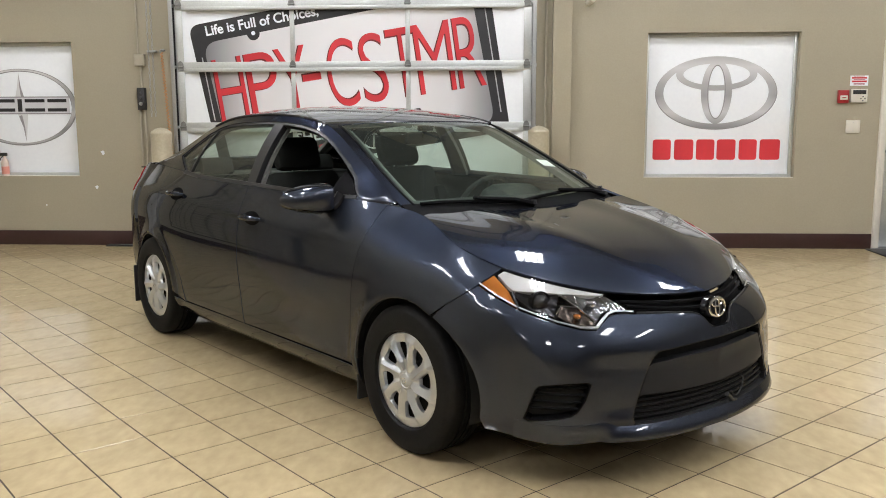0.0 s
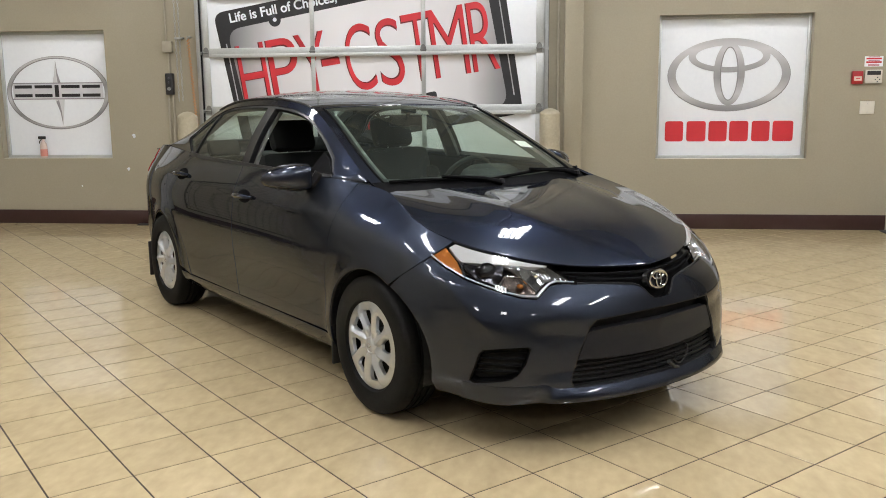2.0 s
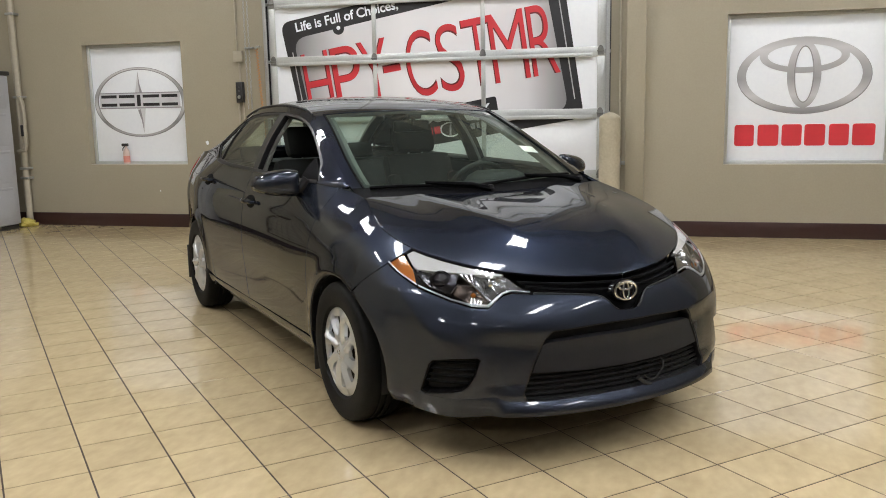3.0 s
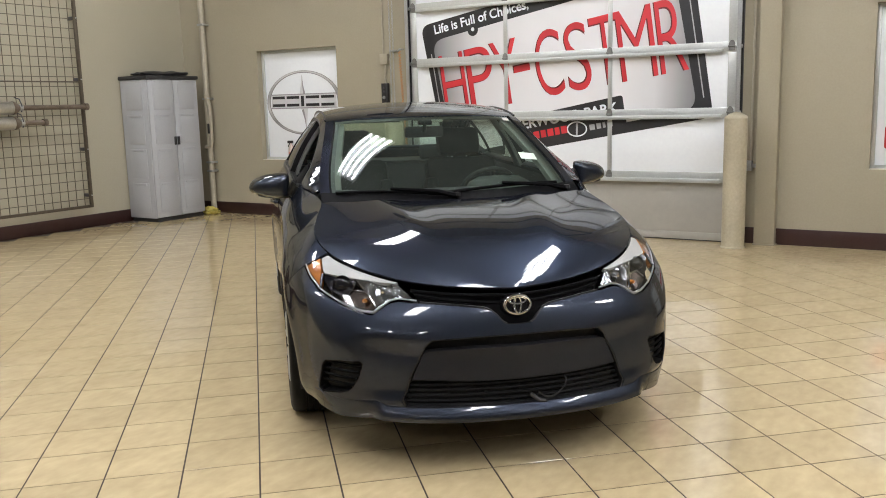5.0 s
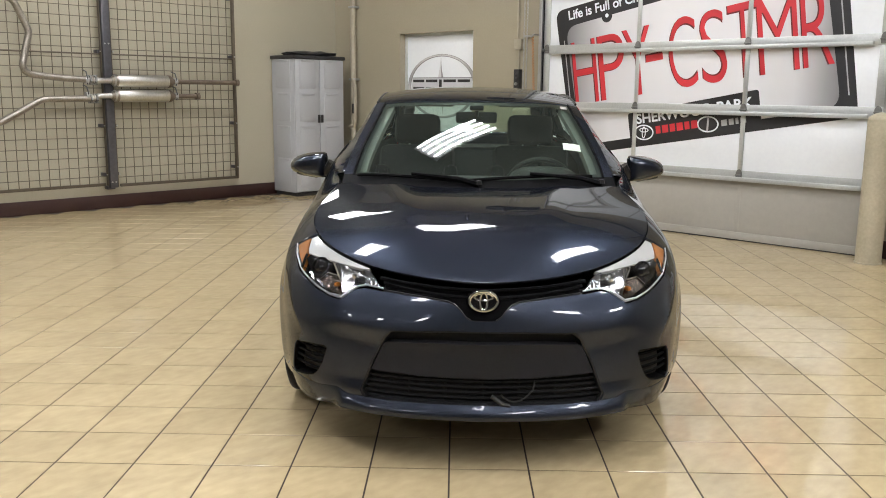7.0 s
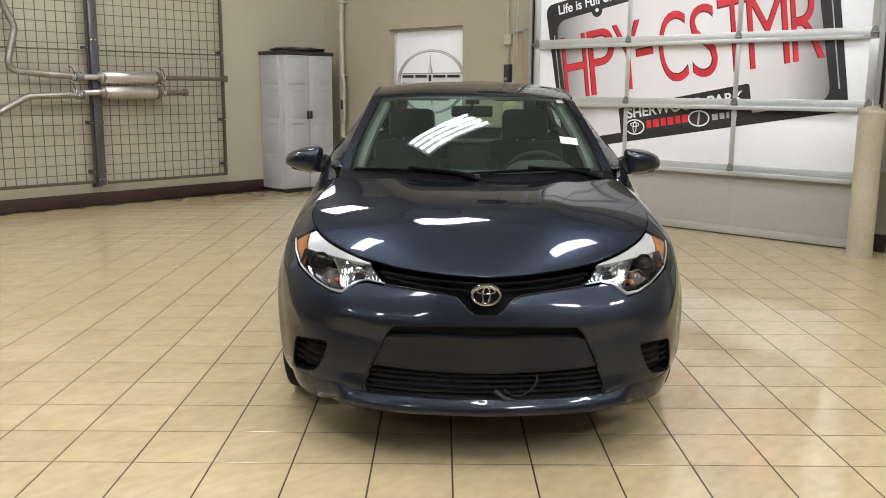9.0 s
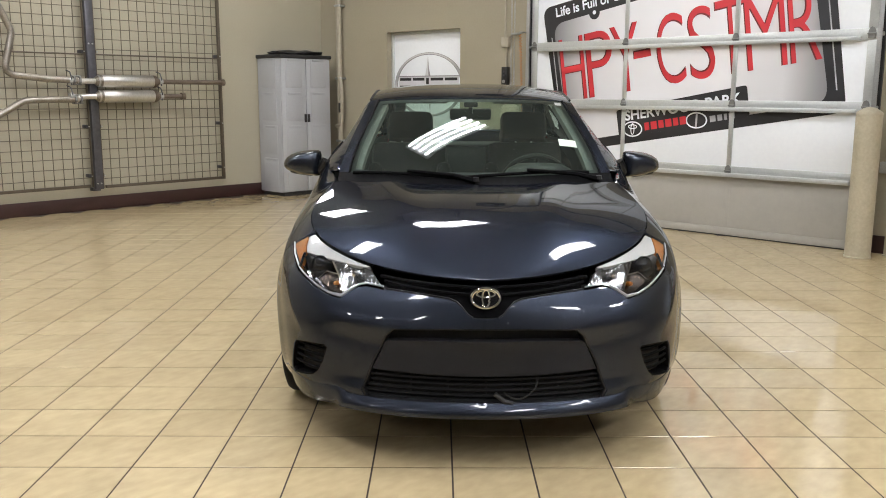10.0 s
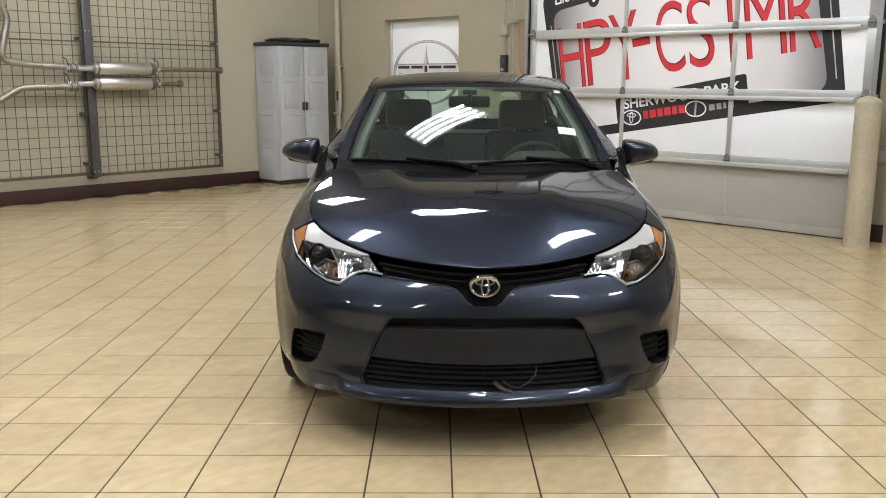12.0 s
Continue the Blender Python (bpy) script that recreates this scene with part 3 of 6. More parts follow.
SEAT_CLOTH = material("dark_seat_cloth", (0.0085, 0.0085, 0.0085), 0.85, vary=0.25, fine=200, bump=0.0008)
CABIN_DARK = material("dark_cabin_plastic", (0.011, 0.011, 0.011), 0.6, vary=0.15, fine=150)
CABIN_PALE = material("pale_cabin_trim", (0.13, 0.13, 0.12), 0.7, vary=0.1, fine=150)
WINDSCREEN = glass("green_windscreen_glass", (0.75, 0.87, 0.80), 1.5, 0.022)
SIDE_GLASS = glass("green_side_glass", (0.74, 0.80, 0.74), 1.5, 0.02)
MATT_BLACK = material("matt_black_plastic", (0.004, 0.004, 0.0045), 0.7, vary=0.2, fine=200, spec=0.04)
SLAT = material("satin_black_slat", (0.008, 0.008, 0.009), 0.4, vary=0.2, fine=200, spec=0.18)
FRIT = material("black_ceramic_print", (0.008, 0.008, 0.008), 0.3, vary=0.1)
LENS = glass("clear_lens", (0.93, 0.94, 0.95), 1.45)

CAR_AT = pose(-0.93, 5.284, 0, 0, 0, -46.76)
car = thing("car", CAR_AT, "dark slate blue metallic sedan parked on cream tiles", "car")


def arc(c, r, a0, a1, n=14):
    """Points (x, z) of a wheel arch from angle a0 to a1 in degrees, 0 ahead and 90 up."""
    return [(c[0] + r * math.cos(radians(a0 + (a1 - a0) * k / n)), c[1] + r * math.sin(radians(a0 + (a1 - a0) * k / n))) for k in range(n + 1)]


def flank(points):
    return [(at_x(x), z) for x, z in points]


def top_line(x0, x1, n=14, drop=0.0):
    return [(x0 + (x1 - x0) * k / n, top_z(x0 + (x1 - x0) * k / n) - drop) for k in range(n + 1)]


def low_line(x0, x1, n=10):
    return [(x0 + (x1 - x0) * k / n, bottom_z(x0 + (x1 - x0) * k / n) + 0.001) for k in range(n + 1)]


G = 0.0025
FA, RA = ARCHES[0], ARCHES[1]
# headlamp outline on the skin: tip, then along its foot to the inner end
HL_TIP = (at_x(1.674), 0.769)
HL_FOOT = [(at_y(y, z), z) for y, z in ((-0.783, 0.733), (-0.751, 0.694), (-0.711, 0.671), (-0.668, 0.649), (-0.608, 0.629), (-0.557, 0.625), (-0.517, 0.652), (-0.488, 0.668), (-0.455, 0.675), (-0.388, 0.669))]
HL_OUT = [(at_x(1.716), 0.799), (at_x(1.742), 0.816)]
SEAM = [(1.566, 0.682), (1.632, 0.736)]
HL_U = U_MAX - abs(HL_TIP[0])


def rim(a, drop=0.0):
    return (a, top_z(U_MAX - abs(a)) - drop)


# front door, rear door, fender, quarter, sill
DOOR_F = [(0.93, 0.30), (0.945, 0.45), (0.965, 0.65), (1.0, 0.88), (1.022, top_z(1.022))]
DOOR_B = [(-0.125, 0.29), (-0.14, 0.6), (-0.15, 1.043)]
panel("front_door", skin, flank([(-0.122 + G, 0.292), *[(x - G, z) for x, z in DOOR_F], *top_line(1.018, -0.147), (-0.137 + G, 0.6)]), PAINT, car, "", True)
REAR_EDGE = [(-1.292, top_z(-1.29)), (-1.272, 0.95), (-1.245, 0.82), (-1.205, 0.72), (-1.10, 0.645), (-0.985, 0.545), (-0.905, 0.43), (-0.86, 0.30)]
panel("rear_door", skin, flank([*REAR_EDGE[::-1][:1], *[(x - G, z) for x, z in DOOR_B], *top_line(-0.155, -1.29)[1:-1], *REAR_EDGE[:-1]]), PAINT, car, "", True)
fender_low = arc(FA, FA[2], 178, 62)
HOOD_SIDE = [(x, top_z(x)) for x in np.linspace(1.742, 1.026, 18)]
panel("front_fender", skin, flank([(DOOR_F[0][0] + G, 0.30), (0.965, bottom_z(0.965) + 0.004), (0.98, 0.24), *fender_low[1:], *[(x - 0.0015, z + 0.0015) for x, z in SEAM], (HL_U - 0.001, 0.773), (1.714, 0.8035), *HOOD_SIDE, *[(x + G, z) for x, z in DOOR_F[::-1]][:-1]]), PAINT, car, "", True)
panel("rear_quarter", skin, flank([(x - 2 * G, z) for x, z in REAR_EDGE[:4]] + [*arc(RA, RA[2], 55, 200)] + [(-1.9, 0.32), (-2.15, 0.34), (-2.15, top_z(-2.15)), *top_line(-2.1, -1.3, 8)]), PAINT, car, "", True)
panel("rear_door_foot", skin, flank([(-0.875, 0.292), *[(x - 2 * G, z) for x, z in REAR_EDGE[3:-1]][::-1], *arc(RA, RA[2], 58, 4, 8)]), PAINT, car, "", True)
panel("rocker", skin, flank([*low_line(-1.0, 0.975), (0.965, 0.285), (-0.125, 0.286), (-0.88, 0.286), (-1.015, 0.30)]), PAINT, car, "", True)
R_HALF = U_MAX - U_MIN
panel("rear_bumper", lambda a, z: skin(np.where(a > -R_HALF, a, -2 * R_HALF - a) * np.where(a > -R_HALF, 1, -1), z),
      [(-(U_MAX + 2.155), 0.33), (-(U_MAX + 2.155), 1.08), (-R_HALF, 1.055), (-2 * R_HALF + U_MAX + 2.155, 1.08), (-2 * R_HALF + U_MAX + 2.155, 0.33), (-R_HALF, 0.28)][::-1], PAINT, car)

# front bumper with its openings
def both_ways(right):
    """An outline listed from the right round to the middle, closed by its mirror."""
    return right + [(-a, z) for a, z in right[::-1]]


GRILLE_LOW = [(at_y(y, z), z) for y, z in ((-0.376, 0.665), (-0.30, 0.660), (-0.223, 0.654), (-0.135, 0.645), (-0.108, 0.635), (-0.088, 0.617), (-0.067, 0.592), (-0.05, 0.583), (-0.02, 0.581))]
arch_front = [(at_x(x), z) for x, z in arc(FA, FA[2], 60, -8, 9)]
low_front = [(-(U_MAX - u), bottom_z(u) + 0.001) for u in np.linspace(1.72, 2.72, 24)]
bumper = [*low_front[::-1], *arch_front[::-1], *[(at_x(x + 0.0015), z - 0.0015) for x, z in SEAM], (HL_TIP[0] - 0.002, HL_TIP[1] - 0.005), *[(a, z - 0.005) for a, z in HL_FOOT], *GRILLE_LOW]
MOUTH = [(at_y(y, z), z) for y, z in ((-0.455, 0.252), (-0.472, 0.29), (-0.425, 0.41), (-0.378, 0.505), (-0.35, 0.534), (-0.16, 0.544), (-0.01, 0.546))]
FOG = [(at_y(y, z), z) for y, z in ((-0.762, 0.405), (-0.752, 0.424), (-0.69, 0.436), (-0.62, 0.440), (-0.609, 0.43), (-0.628, 0.37), (-0.652, 0.325), (-0.672, 0.306), (-0.70, 0.295), (-0.765, 0.276), (-0.778, 0.29))]
mouth_all = both_ways(MOUTH)
fogs = [FOG, [(-a, z) for a, z in FOG]]
panel("front_bumper", skin, both_ways(bumper), PAINT, car, holes=[mouth_all, *fogs], step=0.015)

# hood
hx = [u for u in np.linspace(1.226, U_MAX - 0.001, 60)]
hr = rows_at(hx)
hood_edge = [(float(x), -float(y) + 0.0055) for x, y in zip(hr[0][5] - 0.003, hr[1][5])]
hood_back = [(1.205 + 0.06 * (1 - (y / 0.65) ** 2), y) for y in np.linspace(0.63, -0.63, 24)]
panel("hood", hood, hood_edge[:-1] + [(x, -y) for x, y in hood_edge[::-1]][1:] + hood_back, PAINT, car, step=0.03, push=0.002)

# windscreen, roof, rear window, boot
def rail(x, back=0.0):
    return float(RAIL_Y(x)) - back


def strip(x0, x1, back, n=16):
    return [(x, -rail(x, back)) for x in np.linspace(x0, x1, n)]


def lid_outline(x0, x1, back, bow0=0.0, bow1=0.0):
    """Between two cross lines of the lid, x0 ahead; the cross lines bow forward in the middle."""
    right = strip(x1, x0, back)
    y0, y1 = rail(x0, back), rail(x1, back)
    return right + [(x0 + bow0 * (1 - (y / y0) ** 2), y) for y in np.linspace(-y0, y0, 20)[1:-1]] + [(x, -y) for x, y in right[::-1]] + [(x1 + bow1 * (1 - (y / y1) ** 2), y) for y in np.linspace(y1, -y1, 20)[1:-1]]


panel("windscreen", lid, lid_outline(1.09, 0.335, 0.055, 0.10, 0.03), WINDSCREEN, car, "clear green-tinted windscreen", flange=0.004, push=-0.003)
for edge in (lid_outline(1.087, 1.04, 0.057, 0.10, 0.10), lid_outline(0.375, 0.338, 0.057, 0.03, 0.03)):
    panel("ceramic_band", lid, edge, FRIT, car, "", push=-0.0065, flange=0.0)
panel("ceramic_band", lid, [*strip(0.36, 1.06, 0.078), *strip(1.06, 0.36, 0.057)][::-1], FRIT, car, "", True, push=-0.0065, flange=0.0)
panel("roof", lid, lid_outline(0.33, -1.06, 0.002, 0.03, -0.02), PAINT, car)
panel("rear_window", lid, lid_outline(-1.065, -1.69, 0.07, -0.02, -0.04), WINDSCREEN, car, flange=0.004, push=-0.003)
panel("boot_lid", lid, lid_outline(-1.70, -2.12, 0.012, -0.04, -0.09), PAINT, car)
panel("windscreen_pillar", lid, [*strip(0.335, 1.10, 0.05)[::1], *strip(1.10, 0.335, 0.0)][::-1], PAINT, car, "", True)
panel("rear_pillar_top", lid, [*strip(-1.70, -1.065, 0.066), *strip(-1.065, -1.70, 0.0)][::-1], PAINT, car, "", True)


def rail_line(x0, x1, drop, n=16):
    return [(x, float(RAIL_Z(x)) - drop) for x in np.linspace(x0, x1, n)]


FRONT_LIGHT = [(-0.105, 1.056), (0.60, 1.046), (0.83, 1.052), *rail_line(0.74, -0.10, 0.048, 10)]
REAR_LIGHT = [(-0.195, 1.058), *rail_line(-0.195, -0.86, 0.048, 8), (-1.0, 1.283), (-1.225, 1.158), (-1.03, 1.082), (-0.8, 1.066)][::-1]
side_out = [(1.045, 1.016), *rail_line(1.04, -1.62, 0.0, 40), (-1.64, 1.10), *[(x, top_z(x) + 0.003) for x in np.linspace(-1.6, 1.04, 40)]][::-1]
OPENING = [(-1.235, 1.158), (-1.035, 1.076), (-0.8, 1.058), (0.0, 1.05), (0.60, 1.04), (0.86, 1.045), *rail_line(0.76, -0.86, 0.036, 20), (-1.01, 1.293)]
panel("side_frame", house, side_out, PAINT, car, "", True, holes=[OPENING], step=0.025)

# ---- the car: windows and trim ----
panel("window_frame", house, OPENING, TRIM_BLACK, car, "", True, holes=[FRONT_LIGHT, REAR_LIGHT], step=0.025, push=-0.007, flange=0.03)
panel("rear_door_glass", house, REAR_LIGHT, SIDE_GLASS, car, "", True, push=-0.012, flange=0.0)
part("front_door_glass", panel_mesh("front_door_glass", house, FRONT_LIGHT, SIDE_GLASS, push=-0.012, flange=0.0, mirror=True), SIDE_GLASS, car)
panel("window_divider", house, [(-0.965, 1.078), (-0.94, 1.076), (-0.885, 1.325), (-0.91, 1.322)], TRIM_BLACK, car, "", True, push=-0.004)
panel("mirror_sail", house, [(0.64, 1.046), (0.83, 1.053), (0.74, 1.115), (0.66, 1.15)], MATT_BLACK, car, "", True, push=-0.002)
panel("belt_strip", house, [(-1.02, 1.078), (-0.8, 1.062), (0.0, 1.052), (0.6, 1.043), (0.84, 1.048), (0.84, 1.034), (0.6, 1.03), (0.0, 1.038), (-0.8, 1.047), (-1.03, 1.06)][::-1], TRIM_BLACK, car, "", True, push=0.004)
for s in (1, -1):
    part("drip_rail", Shape().tube([(x, s * (float(RAIL_Y(x)) + 0.002), float(RAIL_Z(x)) + 0.001) for x in np.linspace(0.30, -1.0, 24)], 0.006, 6), TRIM_BLACK, car)
    part("screen_trim", Shape().tube([(*lid(np.array([x]), np.array([s * (rail(x) - 0.052)]))[0],) for x in np.linspace(1.08, 0.34, 18)], 0.006, 6), MATT_BLACK, car)


# dark shell behind the panels, floor pan, wheel housings
shell = flank([*low_line(-0.99, 0.95), *arc(FA, FA[2] + 0.012, 182, 52), (1.60, 0.70), *top_line(1.6, -2.1, 30, 0.02), (-2.1, 0.36), *arc(RA, RA[2] + 0.012, 172, 6)])
panel("inner_shell", skin, shell, SHADOW_BLACK, car, "", True, push=-0.022, flange=0.0, step=0.05)
nose = [(-(U_MAX - u), bottom_z(u) + 0.012) for u in np.linspace(2.72, 1.80, 16)] + [(-(U_MAX - u), top_z(u) - 0.02) for u in np.linspace(1.80, 2.72, 16)]
panel("inner_nose", skin, both_ways(nose), SHADOW_BLACK, car, push=-0.075, flange=0.0, step=0.05)
part("floor_pan", Shape().box((-2.15, -0.62, 0.17), (1.0, 0.62, 0.24), 0.02).box((1.0, -0.48, 0.175), (1.72, 0.48, 0.24), 0.02).box((1.72, -0.66, 0.205), (2.02, 0.66, 0.235), 0.01).box((2.02, -0.48, 0.205), (2.2, 0.48, 0.235), 0.01).box((-0.95, -0.80, 0.185), (0.95, 0.80, 0.24), 0.01), SHADOW_BLACK, car)
part("bulkhead", Shape().box((1.14, -0.64, 0.24), (1.18, 0.64, 0.93)), SHADOW_BLACK, car)
for cx, cz, r in ARCHES:
    for s in (1, -1):
        w = Shape()
        pts = arc((cx, cz), r + 0.012, 195, -15, 20)
        w.add([(x, s * 0.845, z) for x, z in pts] + [(x, s * 0.50, z) for x, z in pts], [(i, i + 1, i + 22, i + 21) for i in range(20)])
        w.add([(x, s * 0.50, z) for x, z in pts], [tuple(range(21))])
        part("wheel_liner", w, SHADOW_BLACK, car)
panel("arch_lip", skin, flank(arc(FA, FA[2] + 0.004, 176, 62) + arc(FA, FA[2] - 0.006, 62, 176)), TRIM_BLACK, car, "", True, push=-0.004, flange=0.03)

# cowl and wipers
panel("cowl", lid, lid_outline(1.215, 1.06, 0.0, 0.085, 0.105), MATT_BLACK, car, push=0.002)


def on_lid(x, y, up=0.0):
    p = lid(np.array([x]), np.array([y]))[0]
    return Vector((p[0] + 0.4 * up, p[1], p[2] + up))


def wiper(y0, y1, x0, x1, yp, xp):
    blade = [on_lid(x0 + (x1 - x0) * k / 8, y0 + (y1 - y0) * k / 8, 0.012) for k in range(9)]
    ob = part("wiper", Shape().tube(blade, 0.008, 6), MATT_BLACK, car)
    mid = on_lid((x0 + x1) / 2, (y0 + y1) / 2, 0.028)
    piv = on_lid(xp, yp, 0.012)
    part("wiper_arm", Shape().tube([piv, piv.lerp(mid, 0.3) + Vector((0, 0, 0.012)), mid], [0.016, 0.011, 0.008], 6), MATT_BLACK, ob)
    part("wiper_pivot", Shape().lathe([(0.0, 0.02), (0.014, 0.018), (0.018, 0.0)], 10, Matrix.Translation(piv)), TRIM_BLACK, ob)


wiper(-0.60, -0.06, 1.10, 1.195, 0.0, 1.215)
wiper(-0.06, 0.56, 1.185, 1.10, 0.60, 1.15)

# stickers on the windscreen
panel("inspection_sticker", lid, [(0.80, 0.445), (0.80, 0.535), (0.865, 0.535), (0.865, 0.445)][::-1], material("pale_green_label", (0.62, 0.72, 0.62), 0.6, vary=0.05), car, "pale green printed sticker", push=-0.001, flange=0.001)
panel("top_sticker", lid, [(0.375, 0.475), (0.375, 0.51), (0.41, 0.51), (0.41, 0.475)][::-1], WHITE_LAMP, car, "small white sticker", push=-0.001, flange=0.001)

# ---- headlamps ----
DARK_CHROME = material("dark_chrome", (0.032, 0.032, 0.035), 0.2, metal=0.9, vary=0.1)
HL_TOP = [rim(a, 0.004) for a in np.linspace(at_y(-0.448, 0.738), at_x(1.756), 12)]
HL = [(HL_TIP[0] + 0.003, HL_TIP[1]), *[(a + 0.001, z + 0.001) for a, z in HL_FOOT], *HL_TOP, *[(a + 0.003, z - 0.003) for a, z in HL_OUT[::-1]]]
BAR = [*HL_TOP, (at_x(1.735), 0.806), (at_x(1.778), 0.772), (at_x(1.802), 0.757), (at_x(1.85), 0.7545), (at_x(1.9), 0.752), (at_x(2.011), 0.7445), (at_x(2.10), 0.7375), (at_x(2.15), 0.7345)]
AMBER_EDGE = [(HL_TIP[0] + 0.005, HL_TIP[1]), *[(a + 0.002, z + 0.006) for a, z in HL_FOOT[:2]], (at_x(1.826), 0.697), (at_x(1.81), 0.722), (at_x(1.790), 0.750), (at_x(1.764), 0.771), (at_x(1.727), 0.799), (at_x(1.716), 0.796)]


def on_nose(points):
    return [(at_y(y, z), z) for y, z in points]


HIGH = on_nose(((-0.598, 0.737), (-0.565, 0.692), (-0.540, 0.648), (-0.517, 0.659), (-0.488, 0.675), (-0.455, 0.682), (-0.402, 0.676), (-0.450, 0.724), (-0.52, 0.732)))
TURN = on_nose(((-0.652, 0.668), (-0.61, 0.637), (-0.557, 0.632), (-0.546, 0.652), (-0.572, 0.694), (-0.62, 0.698)))
FRAME = on_nose(((-0.735, 0.735), (-0.715, 0.69), (-0.66, 0.665), (-0.63, 0.70), (-0.604, 0.738), (-0.66, 0.748), (-0.715, 0.752)))


def bowl(cy, cz, radius, deep, flutes):
    """The skin set back as a hollow round a centre, with upright flutes."""
    def surf(a, z):
        q = skin(a, z)
        e = (np.hypot(np.abs(q[:, 1]) - cy, 0.9 * (q[:, 2] - cz)) / radius)
        d = 0.010 + deep * np.clip(1 - e * e, 0, 1) + 0.0012 * np.abs(np.sin(flutes * q[:, 1])) + 0.0006 * np.abs(np.sin(170 * q[:, 2] + 12 * np.sin(40 * q[:, 1])))
        return q - np.stack([d, 0.35 * d * np.sign(q[:, 1]), np.zeros(len(q))], 1)
    return surf


for mir in (False, True):
    s = 1 if mir else -1
    lamp = part("headlamp", panel_mesh("headlamp", skin, HL, DARK_CHROME, push=-0.055, flange=0.0, mirror=mir), DARK_CHROME, car, "headlamp with amber corner and white bar")
    part("lens", panel_mesh("lens", skin, HL, LENS, push=0.001, flange=0.0, mirror=mir), LENS, lamp)
    part("light_bar", panel_mesh("light_bar", skin, BAR, WHITE_LAMP, push=-0.006, flange=0.02, mirror=mir, step=0.02), WHITE_LAMP, lamp, "white light bar")
    part("amber_corner", panel_mesh("amber_corner", bowl(0.77, 0.74, 0.12, 0.004, 30), AMBER_EDGE, AMBER, flange=0.02, mirror=mir, step=0.006), AMBER, lamp, "amber corner reflector")
    # dark frame round the projector, with a fluted rib beside the amber corner
    part("projector_frame", panel_mesh("projector_frame", bowl(0.67, 0.708, 0.07, 0.03, 60), FRAME, DARK_CHROME, flange=0.006, mirror=mir, step=0.008), DARK_CHROME, lamp)
    rib = skin(*zip(*[(at_x(1.805 + 0.03 * k / 6), 0.748 - 0.055 * k / 6) for k in range(7)]))
    part("lamp_rib", Shape().tube([(x - 0.008, abs(y) * s, z) for x, y, z in rib], 0.006, 6), DARK_CHROME, lamp)
    p = skin(at_y(-0.667, 0.708), 0.708)[0]
    m = Matrix.Translation((p[0] - 0.048, s * (abs(p[1]) - 0.012), p[2])) @ pose(0, 0, 0, 0, 80, s * 22)
    pr = part("projector", Shape().lathe([(0.044, -0.01), (0.043, 0.014), (0.039, 0.017), (0.036, 0.006)], 24, m), DARK_CHROME, lamp)
    part("projector_glass", Shape().lathe([(0.036, 0.004), (0.030, 0.016), (0.018, 0.023), (0.0, 0.026)], 20, m), GLOSS_BLACK, pr)
    part("high_beam_reflector", panel_mesh("high_beam_reflector", bowl(0.515, 0.698, 0.05, 0.034, 210), HIGH, REFLECTOR, step=0.0045, flange=0.008, mirror=mir), REFLECTOR, lamp)
    part("turn_reflector", panel_mesh("turn_reflector", bowl(0.595, 0.666, 0.05, 0.028, 170), TURN, TURN_BOWL, step=0.005, flange=0.008, mirror=mir), TURN_BOWL, lamp)
    q = skin(at_y(-0.588, 0.664), 0.664)[0]
    part("turn_bulb", Shape().lathe([(0.0, 0.014), (0.008, 0.010), (0.011, 0.0), (0.009, -0.02)], 12, Matrix.Translation((q[0] - 0.024, s * (abs(q[1]) - 0.008), q[2])) @ pose(0, 0, 0, 0, 80, s * 20)), AMBER, lamp)
    q = skin(at_y(-0.513, 0.70), 0.70)[0]
    part("high_beam_shield", Shape().lathe([(0.0, 0.016), (0.010, 0.013), (0.013, 0.0), (0.012, -0.014)], 14, Matrix.Translation((q[0] - 0.026, s * (abs(q[1]) - 0.008), q[2])) @ pose(0, 0, 0, 0, 80, s * 20)), CHROME, lamp)
    for pts, rad in ((((-0.601, 0.737), (-0.568, 0.692), (-0.543, 0.646)), 0.0045), (((-0.655, 0.675), (-0.622, 0.702), (-0.575, 0.697)), 0.003)):
        P = skin(*zip(*[(at_y(y, z), z) for y, z in pts]))
        part("lamp_divider", Shape().tube([(x - 0.010, abs(y) * s, z) for x, y, z in P], rad, 6), CHROME, lamp)
    foot = [(HL_TIP[0] + 0.002, HL_TIP[1]), *HL_FOOT]
    fp = [(foot[i][0] + (foot[i + 1][0] - foot[i][0]) * k / 4, foot[i][1] + (foot[i + 1][1] - foot[i][1]) * k / 4) for i in range(len(foot) - 1) for k in range(4)] + [foot[-1]]
    F3 = skin([a for a, _ in fp], [z + 0.005 for _, z in fp])
    part("lamp_edge", Shape().tube([(x - 0.004, abs(y) * s, z) for x, y, z in F3], [0.0035 + 0.0035 * math.exp(-((abs(y) - 0.55) / 0.06) ** 2) for _, y, _ in F3], 6), SILVER, lamp)

# ---- upper grille and emblem ----
g_top = [rim(a, 0.003) for a in np.linspace(-0.004, at_y(-0.40, 0.735), 12)]
GR = [GRILLE_LOW[0]] + [(a, z + 0.004) for a, z in GRILLE_LOW[1:]]
grille = part("upper_grille", panel_mesh("upper_grille", skin, [*g_top[::-1], *[(-a, z) for a, z in g_top[1:]], *[(-a, z) for a, z in GR], *GR[::-1]][::-1], MATT_BLACK, push=-0.035, flange=0.0, step=0.025), MATT_BLACK, car, "satin black upper grille")


